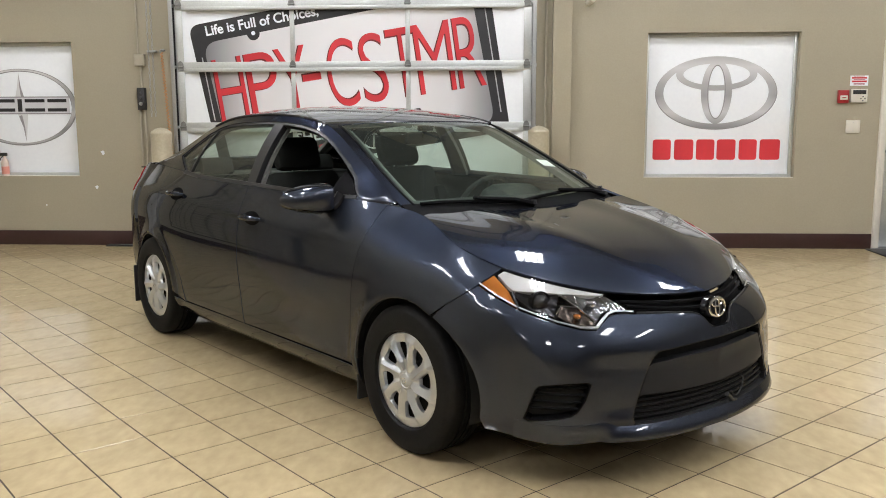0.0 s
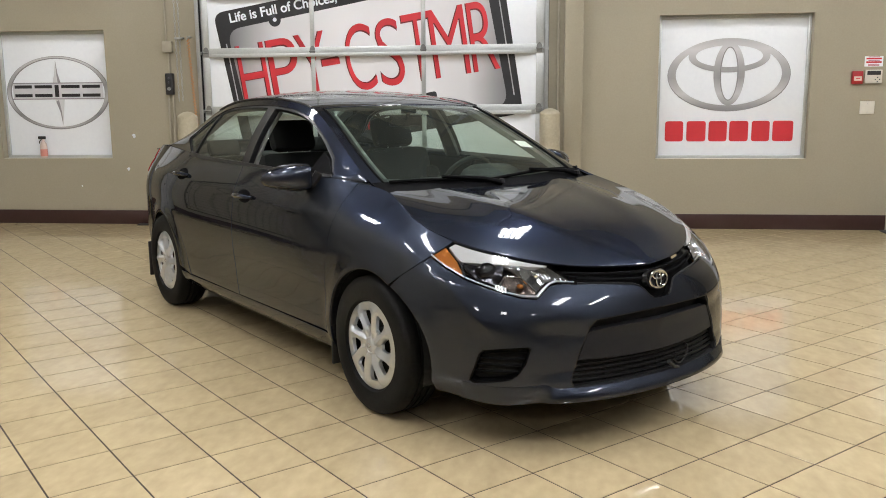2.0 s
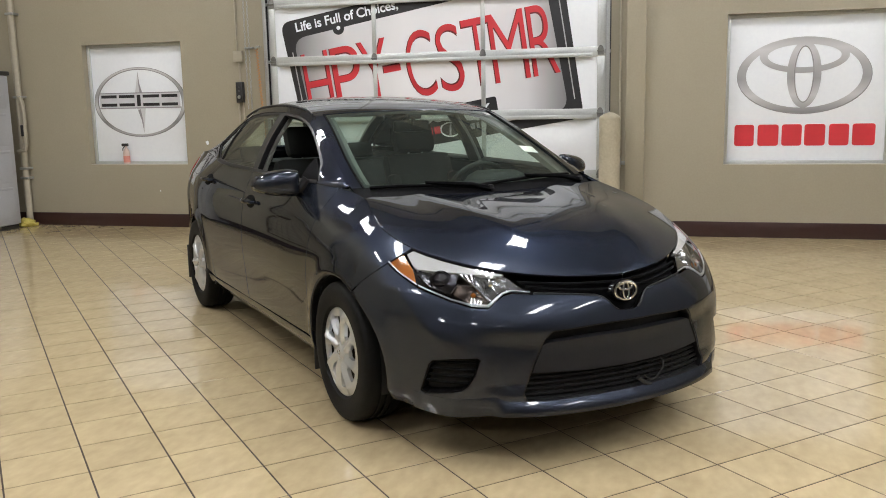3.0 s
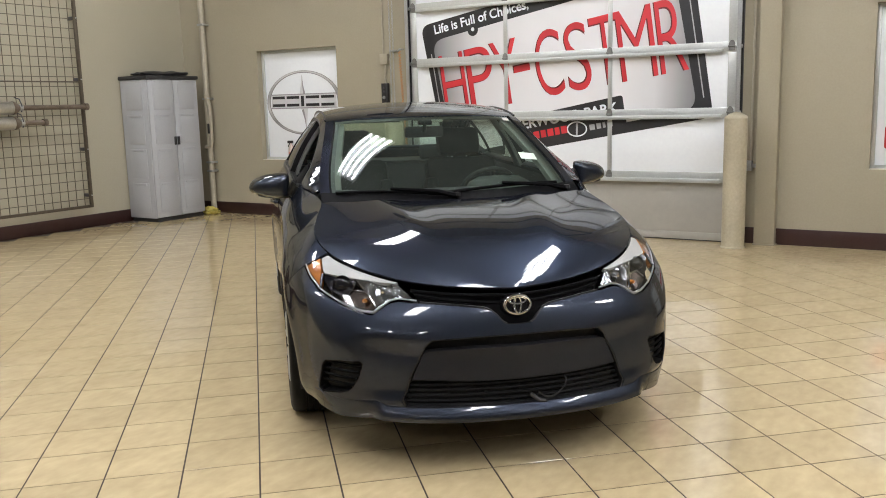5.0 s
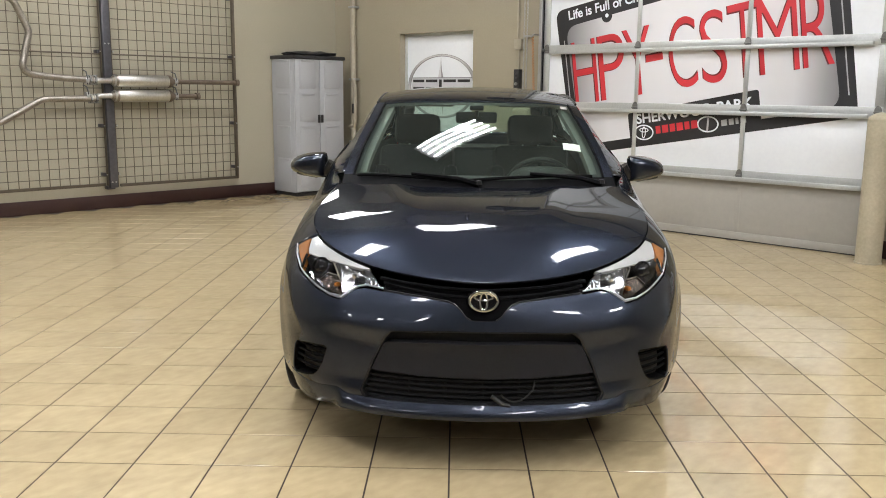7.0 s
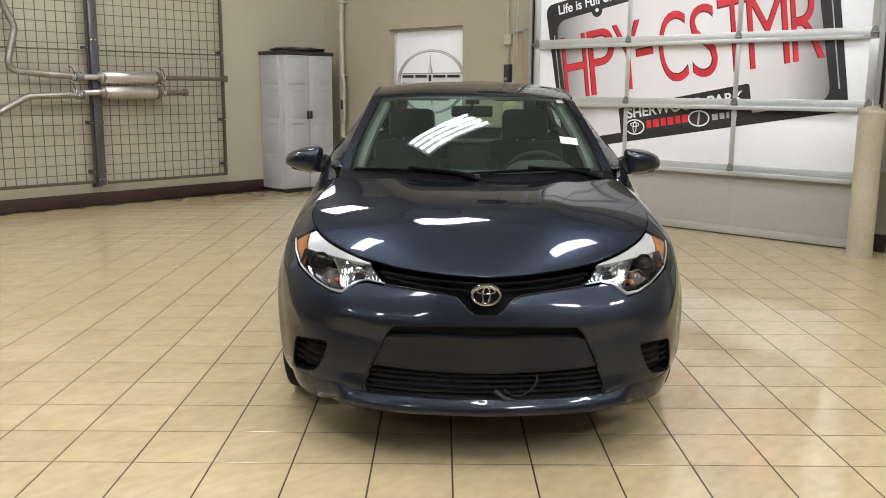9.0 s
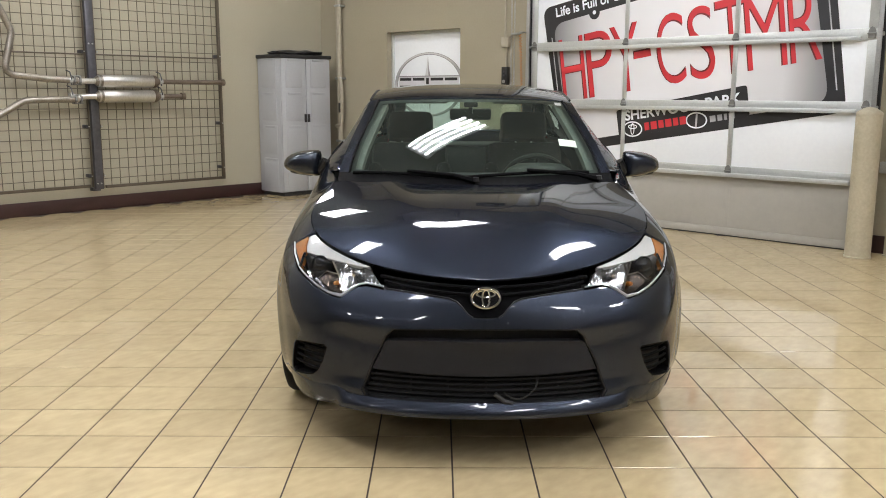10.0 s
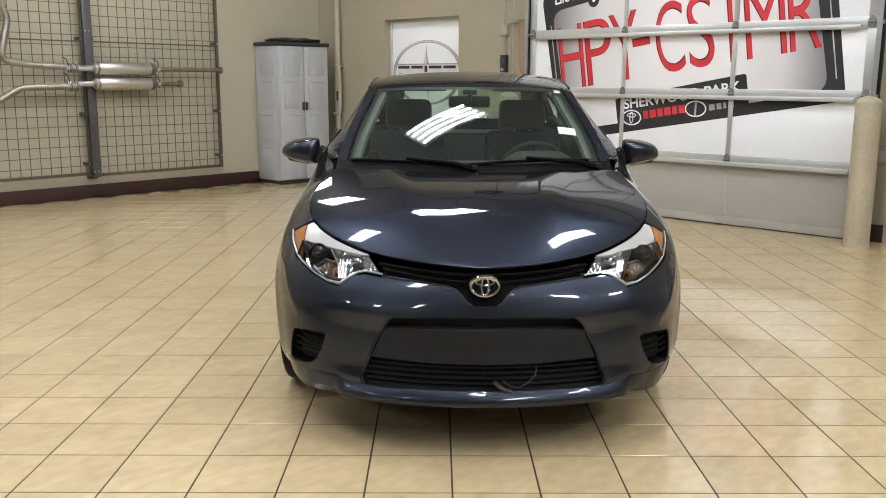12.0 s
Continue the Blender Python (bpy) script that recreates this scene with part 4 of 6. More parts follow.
def nose_bar(y0, y1, z, r, deep, mat, parent, name="grille_slat", sag=0.0, n=18):
    ys = np.linspace(y0, y1, n)
    P = [skin(at_y(y if abs(y) > 0.004 else 0.004, z - sag * (1 - (y / y1) ** 2)), z - sag * (1 - (y / y1) ** 2))[0] for y in ys]
    return part(name, Shape().tube([(p[0] - deep, p[1], p[2]) for p in P], r, 6), mat, parent)


nose_bar(-0.40, 0.40, 0.703, 0.007, 0.022, MATT_BLACK, grille, sag=0.018)
nose_bar(-0.385, 0.385, 0.688, 0.006, 0.022, MATT_BLACK, grille, sag=0.028)
for s in (1, -1):
    P = [skin(s * abs(a), z + 0.003)[0] for a, z in GRILLE_LOW[:-1]]
    part("grille_edge", Shape().tube([(p[0] - 0.004, p[1], p[2]) for p in P], 0.004, 6), TRIM_BLACK, grille)
part("emblem_plate", Shape().lathe([(0.0, 0.0), (0.058, 0.0), (0.066, -0.02)], 24, Matrix.Translation((2.222, 0, 0.652)) @ pose(0, 0, 0, 0, 78, 0) @ Matrix.Diagonal((0.72, 1, 1, 1))), GLOSS_BLACK, grille)


def ring(cx, cz, a, b, n=28):
    """An oval ring in the emblem's leaning plane."""
    out = []
    for k in range(n):
        t = 2 * math.pi * k / n
        y, z = cx + a * math.cos(t), cz + b * math.sin(t)
        out.append((2.237 - 0.12 * z - 0.6 * y * y, y, 0.655 + z))
    return out


emblem = part("emblem", Shape().tube(ring(0, 0, 0.053, 0.037), 0.0055, 8, closed=True), CHROME, car, "chrome oval emblem")
part("emblem_oval", Shape().tube(ring(0, 0.017, 0.034, 0.014), 0.0042, 8, closed=True), CHROME, emblem)
part("emblem_oval", Shape().tube(ring(0, 0.0, 0.014, 0.034), 0.0042, 8, closed=True), CHROME, emblem)

# ---- bumper openings ----
mouth = part("lower_mouth", panel_mesh("lower_mouth", skin, mouth_all, SHADOW_BLACK, push=-0.055, flange=0.0), SHADOW_BLACK, car)
part("mouth_wall", panel_mesh("mouth_wall", skin, mouth_all, TRIM_BLACK, push=-0.003, flange=0.055, holes=[[(a * 0.985, 0.41 + (z - 0.41) * 0.97) for a, z in mouth_all]]), TRIM_BLACK, mouth)
plate = both_ways([(at_y(y, z), z) for y, z in ((-0.428, 0.372), (-0.382, 0.474), (-0.365, 0.482), (-0.2, 0.490), (-0.02, 0.492))]) + [(0.2, 0.362), (0.02, 0.360), (-0.02, 0.360), (-0.2, 0.362)]
part("plate_panel", panel_mesh("plate_panel", skin, plate, GREY_BUMPER, push=-0.006, flange=0.03), GREY_BUMPER, mouth, "charcoal number plate panel without a plate")
for k, z in enumerate((0.346, 0.326, 0.306, 0.286, 0.268)):
    y = 0.428 + (0.360 - z) * 0.40
    b = nose_bar(-y, y, z, 0.0065, 0.03, SLAT, mouth, sag=0.004)
for y in (-0.28, -0.14, 0.0, 0.14, 0.28):
    P = [skin(at_y(y if abs(y) > 0.004 else 0.004, z), z)[0] for z in (0.265, 0.31, 0.355)]
    part("grille_rib", Shape().tube([(p[0] - 0.042, p[1], p[2]) for p in P], 0.004, 5), TEXTURED, mouth)
for f in fogs:
    fog = part("fog_pocket", panel_mesh("fog_pocket", skin, f if f[0][0] < 0 else f[::-1], SHADOW_BLACK, push=-0.045, flange=0.0), SHADOW_BLACK, car)
    part("pocket_wall", panel_mesh("pocket_wall", skin, f if f[0][0] < 0 else f[::-1], MATT_BLACK, push=-0.003, flange=0.045, holes=[[(a * 0.95 + 0.05 * (f[1][0] + f[4][0]) / 2, 0.368 + (z - 0.368) * 0.93) for a, z in f]]), TRIM_BLACK, fog)
    s = -1 if f[0][0] < 0 else 1
    for z in (0.415, 0.388, 0.361, 0.334):
        ya, yb = 0.772, 0.612 + (0.44 - z) * 0.38
        P = [skin(s * abs(at_y(-y, z)), z)[0] for y in np.linspace(ya, yb, 6)]
        part("pocket_slat", Shape().tube([(p[0] - 0.016, p[1] - s * 0.012, p[2]) for p in P], 0.0065, 6), MATT_BLACK, fog)
# block heater cord hanging in the lower grille
CORD = material("grey_cord", (0.02, 0.02, 0.02), 0.5, vary=0.2)
cord = part("heater_cord", Shape().tube([(2.275 - 0.02 * abs(t), 0.07 + 0.12 * t, 0.268 + 0.035 * (2 * t - 1) ** 2 + 0.012 * t) for t in np.linspace(0, 1, 14)] + [(2.245, 0.198, 0.335), (2.225, 0.196, 0.345)], 0.0035, 6), CORD, car, "thin grey heater cord")
part("cord_plug", Shape().tube([(2.278, 0.035, 0.298), (2.278, 0.075, 0.268), (2.278, 0.105, 0.262)], [0.009, 0.009, 0.005], 8), CORD, cord)
# the lip under the bumper
def lip(a, z):
    """The skin bulged out into a ledge along its foot."""
    p = skin(a, z)
    u = U_MAX - np.abs(a)
    zb = ROW_Z[0](u)
    y = np.abs(p[:, 1])
    w = smooth_step((0.575 - y) / 0.06)
    k = np.clip((z - zb) / (0.078 - 0.022 * w), 0, 1)
    d = (1 - w) * 0.024 * np.clip((0.80 - y) / 0.12, 0, 1) * (1 - k) + w * 0.052 * (1 - k)
    n = np.stack([np.maximum(p[:, 0] - 1.55, 0.15), 0.75 * p[:, 1], np.zeros(len(p))], 1)
    n /= np.linalg.norm(n, axis=1, keepdims=True)
    return p + n * d[:, None]


us = np.linspace(1.83, 2.74, 76)
lip_low = [(-(U_MAX - u), bottom_z(u) + 0.001) for u in us]
lip_high = [(-(U_MAX - u), bottom_z(u) + 0.077 - 0.022 * float(smooth_step((0.575 - abs(skin(-(U_MAX - u), bottom_z(u) + 0.05)[0][1])) / 0.06))) for u in us]
panel("front_lip", lip, both_ways(lip_low) + both_ways(lip_high)[::-1], PAINT, car, "", push=0.002, step=0.011, flange=0.007)

# ---- wheels ----
TYRE_P = [(0.2, -0.08), (0.212, -0.094), (0.25, -0.1), (0.285, -0.098), (0.306, -0.09), (0.315, -0.076), (0.3175, -0.05), (0.3175, -0.036), (0.311, -0.034), (0.311, -0.027), (0.3175, -0.025), (0.3178, -0.004), (0.311, -0.003), (0.311, 0.003), (0.3178, 0.004), (0.3175, 0.025), (0.311, 0.027), (0.311, 0.034), (0.3175, 0.036), (0.3175, 0.05), (0.315, 0.076), (0.306, 0.09), (0.285, 0.098), (0.25, 0.1), (0.212, 0.094), (0.2, 0.08)]
tyre_me = Shape().lathe(TYRE_P, 56).mesh("tyre", RUBBER, 40)
drum_me = Shape().lathe([(0.0, 0.03), (0.06, 0.034), (0.075, 0.02), (0.19, 0.015), (0.203, 0.05), (0.203, -0.08), (0.0, -0.08)], 32).mesh("wheel", SHADOW_BLACK, 30)
rim_me = Shape().lathe([(0.192, 0.058), (0.193, 0.078), (0.196, 0.0835), (0.2, 0.0825), (0.205, 0.076), (0.206, 0.06)], 48).mesh("cover_ring", SILVER, 40)
cap_me = Shape().lathe([(0.0, 0.096), (0.018, 0.095), (0.026, 0.092), (0.030, 0.088), (0.034, 0.092), (0.046, 0.086), (0.052, 0.07)], 28).mesh("centre_cap", SILVER, 40)


def cover_mesh():
    """A wheel cover: eight broad spokes that widen to the rim, with deep windows between them."""
    radii = [0.028, 0.045, 0.062, 0.076, 0.090, 0.104, 0.118, 0.134, 0.150, 0.162, 0.174, 0.197]
    half = dict(zip(radii, (4.5, 4.5, 4.5, 5.0, 8.0, 11.2, 12.8, 13.4, 13.2, 11.2, 9.0, 7.0)))
    open_rows = range(4, 9)
    at, vs, fs = {}, [], []
    for i, q in enumerate(radii):
        for sec in range(8):
            for c in range(10):
                w = half[q]
                if c <= 6:
                    u = c / 6
                    ang = w + (45 - 2 * w) * u
                    lift = 0.017 * (1 - abs(u - 0.28) / (0.28 if u < 0.28 else 0.72)) * min(1, (q - 0.028) / 0.05) * min(1, (0.197 - q) / 0.03)
                else:
                    ang = 45 - w + 2 * w * (c - 6) / 4
                    lift = -0.002
                t = radians(sec * 45 + ang + 70 * (q - 0.11))
                at[i, sec * 10 + c] = len(vs)
                vs.append((q * math.cos(t), q * math.sin(t), 0.086 - 0.25 * max(0, q - 0.15) ** 1.5 + lift))
    n = 80
    hole = lambda i, c: i in open_rows and c % 10 >= 6
    for i in range(len(radii) - 1):
        for c in range(n):
            if not hole(i, c):
                fs.append((at[i, c], at[i, (c + 1) % n], at[i + 1, (c + 1) % n], at[i + 1, c]))
    # walls of the windows
    for sec in range(8):
        i0, i1, c0, c1 = open_rows[0], open_rows[-1] + 1, sec * 10 + 6, (sec * 10 + 10) % n
        loop = [at[i0, c] for c in range(c0, c0 + 4)] + [at[i, c1] for i in range(i0, i1)] + [at[i1, c % n] for c in range(c0 + 4, c0, -1)] + [at[i, c0] for i in range(i1, i0, -1)]
        mid = [sum(vs[j][d] for j in loop) / len(loop) for d in range(2)]
        o = len(vs)
        for j in loop:
            x, y, z = vs[j]
            vs.append((x + (mid[0] - x) * 0.14, y + (mid[1] - y) * 0.06, 0.070))
        m = len(loop)
        fs += [(loop[e], loop[(e + 1) % m], o + (e + 1) % m, o + e) for e in range(m)]
    return Shape().add(vs, fs).mesh("wheel_cover", SILVER, 13)


cover_me = cover_mesh()
badge_me = Shape().tube([(0.014 * math.cos(t), 0.010 * math.sin(t), 0.0962) for t in np.linspace(0, 2 * math.pi, 17)[:-1]], 0.0014, 5, closed=True).mesh("cap_badge", CHROME)
for x, s, turn in ((1.337, -1, 8), (1.337, 1, 20), (-1.358, -1, 25), (-1.358, 1, 3)):
    w = part("wheel", drum_me, SHADOW_BLACK, car)
    w.matrix_local = Matrix.Translation((x, s * (0.784 if x > 0 else 0.774), 0.3165)) @ pose(0, 0, 0, -90 if s > 0 else 90, 0, 0) @ pose(0, 0, 0, 0, 0, turn)
    for nm, me, mt in (("tyre", tyre_me, RUBBER), ("cover_ring", rim_me, SILVER), ("wheel_cover", cover_me, SILVER), ("centre_cap", cap_me, SILVER), ("cap_badge", badge_me, CHROME)):
        part(nm, me, mt, w)

# mud flaps
for x, z0 in ((0.962, 0.135), (-1.735, 0.15)):
    for s in (1, -1):
        part("mud_flap", Shape().box((x - 0.008, min(s * 0.66, s * 0.86), z0), (x + 0.006, max(s * 0.66, s * 0.86), 0.40), 0.004), TEXTURED, car)

# ---- door handles ----
for s in (-1, 1):
    for x, z in ((0.0, 0.882), (-0.98, 0.945)):
        p = skin(at_x(x), z)[0]
        y = abs(p[1])
        h = part("door_handle", Shape().tube([(x - 0.098, s * (y + 0.002), z - 0.006), (x - 0.085, s * (y + 0.026), z - 0.003), (x - 0.03, s * (y + 0.034), z), (x + 0.05, s * (y + 0.034), z + 0.002), (x + 0.088, s * (y + 0.022), z), (x + 0.098, s * (y + 0.002), z - 0.002)], [0.008, 0.013, 0.016, 0.016, 0.012, 0.008], 10), PAINT, car)
        # Matt black oval paints in the shade of the body-coloured cup
        cup = [(at_x(x + 0.085 * math.cos(t)), z - 0.004 + 0.036 * math.sin(t)) for t in np.linspace(0, 2 * math.pi, 25)[:-1]]
        part("handle_cup", panel_mesh("handle_cup", skin, cup, MATT_BLACK, push=0.0015, flange=0.001, step=0.02, mirror=s > 0), MATT_BLACK, h)

# ---- door mirrors ----
def mirror_body(s):
    vs, fs, nv = [], [], 11
    top = [(-1.0, 1.075), (-0.96, 1.089), (-0.85, 1.094), (-0.5, 1.094), (-0.1, 1.09), (0.3, 1.082), (0.6, 1.071), (0.82, 1.058), (0.95, 1.042), (1.0, 1.027)]
    low = [(0.97, 1.012), (0.85, 1.0), (0.6, 0.99), (0.2, 0.981), (-0.3, 0.975), (-0.8, 0.974), (-0.95, 0.978), (-1.0, 0.99), (-1.0, 1.04)]
    out = top + low
    nu = len(out)
    for i in range(nu):
        for j in range(nv):
            f = math.pi * (j / (nv - 1)) * 0.5
            k = math.sin(f) ** 0.55
            yy, zz = -0.25 + (out[i][0] + 0.25) * k, 1.036 + (out[i][1] - 1.036) * k
            vs.append((0.65 + 0.11 * math.cos(f) - 0.04 * (yy + 0.3), s * (0.919 + 0.108 * yy), 1.03 + (zz - 1.034) * 1.15))
    fs = [(i * nv + j, ((i + 1) % nu) * nv + j, ((i + 1) % nu) * nv + j + 1, i * nv + j + 1) for i in range(nu) for j in range(nv - 1)]
    return Shape().add(vs, fs)


for s in (-1, 1):
    mb = part("door_mirror", mirror_body(s), PAINT, car, "", 60)
    part("mirror_glass", Shape().add([(0.645 - 0.036 * (0.84 * c + 0.3), s * (0.919 + 0.095 * c), 1.031 + 0.05 * sn) for c, sn in ((math.cos(t), math.sin(t)) for t in np.linspace(0, 2 * math.pi, 21)[:-1])], [tuple(range(20))]), CHROME, mb)
    part("mirror_base", Shape().tube([(0.74, s * 0.775, 1.046), (0.73, s * 0.81, 1.0), (0.695, s * 0.87, 0.982), (0.665, s * 0.955, 0.986)], [0.03, 0.024, 0.022, 0.015], 10), TRIM_BLACK, mb)
    part("mirror_shell", Shape().tube([(0.675, s * (0.85 + 0.13 * k / 8), 0.985 + 0.004 * k / 8) for k in range(9)], [0.014, 0.018, 0.02, 0.021, 0.021, 0.02, 0.018, 0.015, 0.01], 8), TRIM_BLACK, mb)

# ---- tail lamps ----
for mir in (False, True):
    t_out = flank([(-1.88, 0.99), (-1.93, 0.90), (-2.148, 0.86), (-2.148, 1.03), (-2.0, 1.055)][::-1])
    tl = part("tail_lamp", panel_mesh("tail_lamp", skin, t_out, RED_LENS, push=0.006, flange=0.01, mirror=mir), RED_LENS, car, "red tail lamp")
    t_c = flank([(-2.0, 1.0), (-2.02, 0.955), (-2.145, 0.94), (-2.145, 1.0)][::-1])
    part("clear_lens", panel_mesh("clear_lens", skin, t_c, WHITE_LAMP, push=0.0085, flange=0.002, mirror=mir), WHITE_LAMP, tl)

# ---- cabin ----
part("cabin_floor", Shape().box((-1.7, -0.72, 0.24), (1.12, 0.72, 0.30), 0.01), CABIN_DARK, car)
prof = [(1.125, 0.955), (0.95, 0.99), (0.72, 0.985), (0.60, 0.95), (0.56, 0.86), (0.60, 0.70), (0.72, 0.52), (1.12, 0.50)]
dash = part("dashboard", Shape().prism(prof, lambda a, b, c: (a, -0.66 + c, b), 1.32), CABIN_DARK, car, "", 40)
part("instrument_hood", Shape().lathe([(0.0, 0.06), (0.12, 0.055), (0.17, 0.03), (0.19, 0.0)], 20, Matrix.Translation((0.70, 0.36, 0.975)) @ Matrix.Diagonal((0.8, 1, 1, 1))), CABIN_DARK, dash)
part("centre_stack", Shape().box((0.45, -0.13, 0.42), (0.66, 0.13, 0.93), 0.02), CABIN_DARK, dash)
part("console", Shape().box((-0.25, -0.11, 0.28), (0.5, 0.11, 0.52), 0.03), CABIN_DARK, dash)
for s in (1, -1):
    part("air_vent", Shape().box((0.565, s * 0.585 - 0.05, 0.86), (0.60, s * 0.585 + 0.05, 0.94), 0.01), TRIM_BLACK, dash)
SW = Matrix.Translation((0.47, 0.36, 0.90)) @ pose(0, 0, 0, 0, -64, 0)
sw = part("steering_wheel", Shape().tube([SW @ Vector((0.183 * math.cos(t), 0.183 * math.sin(t), 0)) for t in np.linspace(0, 2 * math.pi, 33)[:-1]], 0.015, 8, closed=True), CABIN_DARK, car)
part("wheel_hub", Shape().lathe([(0.0, 0.03), (0.05, 0.027), (0.07, 0.01), (0.06, -0.03)], 16, SW), CABIN_DARK, sw)
for a in (0, 180, 270):
    d = Vector((math.cos(radians(a + 90)), math.sin(radians(a + 90)), 0))
    part("wheel_spoke", Shape().tube([SW @ (d * 0.05), SW @ (d * 0.178)], [0.02, 0.012], 6), CABIN_DARK, sw)


def soft_box(lo, hi, m, b=0.05):
    s = Shape().box(lo, hi, b)
    s.v = [tuple(m @ Vector(v)) for v in s.v]
    return s


def seat(x, y, back=24):
    ob = part("seat", soft_box((-0.26, -0.26, 0), (0.26, 0.26, 0.16), Matrix.Translation((x, y, 0.38)) @ pose(0, 0, 0, 0, -8, 0)), SEAT_CLOTH, car)
    m = Matrix.Translation((x - 0.22, y, 0.48)) @ pose(0, 0, 0, 0, -back, 0)
    part("seat_back", soft_box((-0.06, -0.245, 0), (0.06, 0.245, 0.65), m, 0.055), SEAT_CLOTH, ob)
    part("headrest", soft_box((-0.045, -0.15, 0.655), (0.05, 0.15, 0.86), m, 0.05), SEAT_CLOTH, ob)
    for d in (-0.05, 0.05):
        part("headrest_post", Shape().tube([m @ Vector((0, d, 0.57)), m @ Vector((0, d, 0.66))], 0.007, 6), STEEL, ob)
    for d in (-0.22, 0.22):
        part("bolster", soft_box((-0.04, d - 0.05, 0.05), (0.10, d + 0.05, 0.50), m, 0.045), SEAT_CLOTH, ob)


seat(0.13, -0.37, 21)
seat(0.13, 0.37, 21)
bench = part("rear_bench", soft_box((-0.25, -0.62, 0), (0.25, 0.62, 0.17), Matrix.Translation((-0.85, 0, 0.36)) @ pose(0, 0, 0, 0, -6, 0)), SEAT_CLOTH, car)
BM = Matrix.Translation((-1.05, 0, 0.46)) @ pose(0, 0, 0, 0, -27, 0)
part("bench_back", soft_box((-0.06, -0.62, 0), (0.06, 0.62, 0.62), BM, 0.05), SEAT_CLOTH, bench)
for y in (-0.4, 0.4):
    part("headrest", soft_box((-0.04, y - 0.12, 0.62), (0.04, y + 0.12, 0.75), BM, 0.04), SEAT_CLOTH, bench)
part("parcel_shelf", Shape().box((-1.72, -0.58, 1.0), (-1.25, 0.58, 1.02), 0.005), CABIN_DARK, car)
part("rear_bulkhead", Shape().box((-1.45, -0.66, 0.3), (-1.40, 0.66, 1.0)), CABIN_DARK, car)
panel("headliner", lid, lid_outline(0.30, -1.02, 0.03, 0.03, -0.02), CABIN_PALE, car, push=-0.035, flange=0.0, step=0.06)
panel("pillar_trim", lid, [*strip(0.36, 1.07, 0.105), *strip(1.07, 0.36, 0.05)][::-1], CABIN_PALE, car, "", True, push=-0.02, flange=0.03)
panel("rear_pillar_trim", lid, [*strip(-1.66, -1.07, 0.13), *strip(-1.07, -1.66, 0.06)][::-1], CABIN_PALE, car, "", True, push=-0.02, flange=0.03)
panel("centre_pillar_trim", house, [(-0.23, 1.05), (-0.09, 1.05), (-0.10, 1.37), (-0.20, 1.37)], CABIN_PALE, car, "", True, push=-0.04, flange=0.02)
panel("door_card", skin, flank([(-1.15, 0.42), (0.92, 0.42), *top_line(0.92, -1.15, 10, 0.01)]), CABIN_DARK, car, "", True, push=-0.06, flange=0.0, step=0.08)
mi = part("inside_mirror", soft_box((-0.015, -0.12, -0.033), (0.015, 0.12, 0.033), Matrix.Translation((0.36, 0.0, 1.285)) @ pose(0, 0, 0, 0, 8, 8), 0.014), TRIM_BLACK, car)
part("mirror_stem", Shape().tube([(0.375, 0, 1.29), (0.40, 0, 1.345)], 0.012, 6), TRIM_BLACK, mi)
part("sun_sensor", Shape().box((0.37, -0.04, 1.325), (0.42, 0.04, 1.355), 0.008), TRIM_BLACK, mi)
for s in (1, -1):
    part("sun_visor", soft_box((-0.09, -0.2, -0.008), (0.09, 0.2, 0.008), Matrix.Translation((0.21, s * 0.33, 1.372)) @ pose(0, 0, 0, 0, 14, 0), 0.007), CABIN_PALE, car)

# ---- overhead door ----
DY = 9.478
door = thing("door_1", pose(0, 0, 0), "white sectional overhead door printed with a tilted plate sign", "garage door", "", "structure")
DX0, DX1 = -3.66, 0.10
CUTS = (0.012, 0.652, 1.292, 1.924, 2.556, 3.188, 3.82, 4.19)
STILES = (-2.405, -1.188)


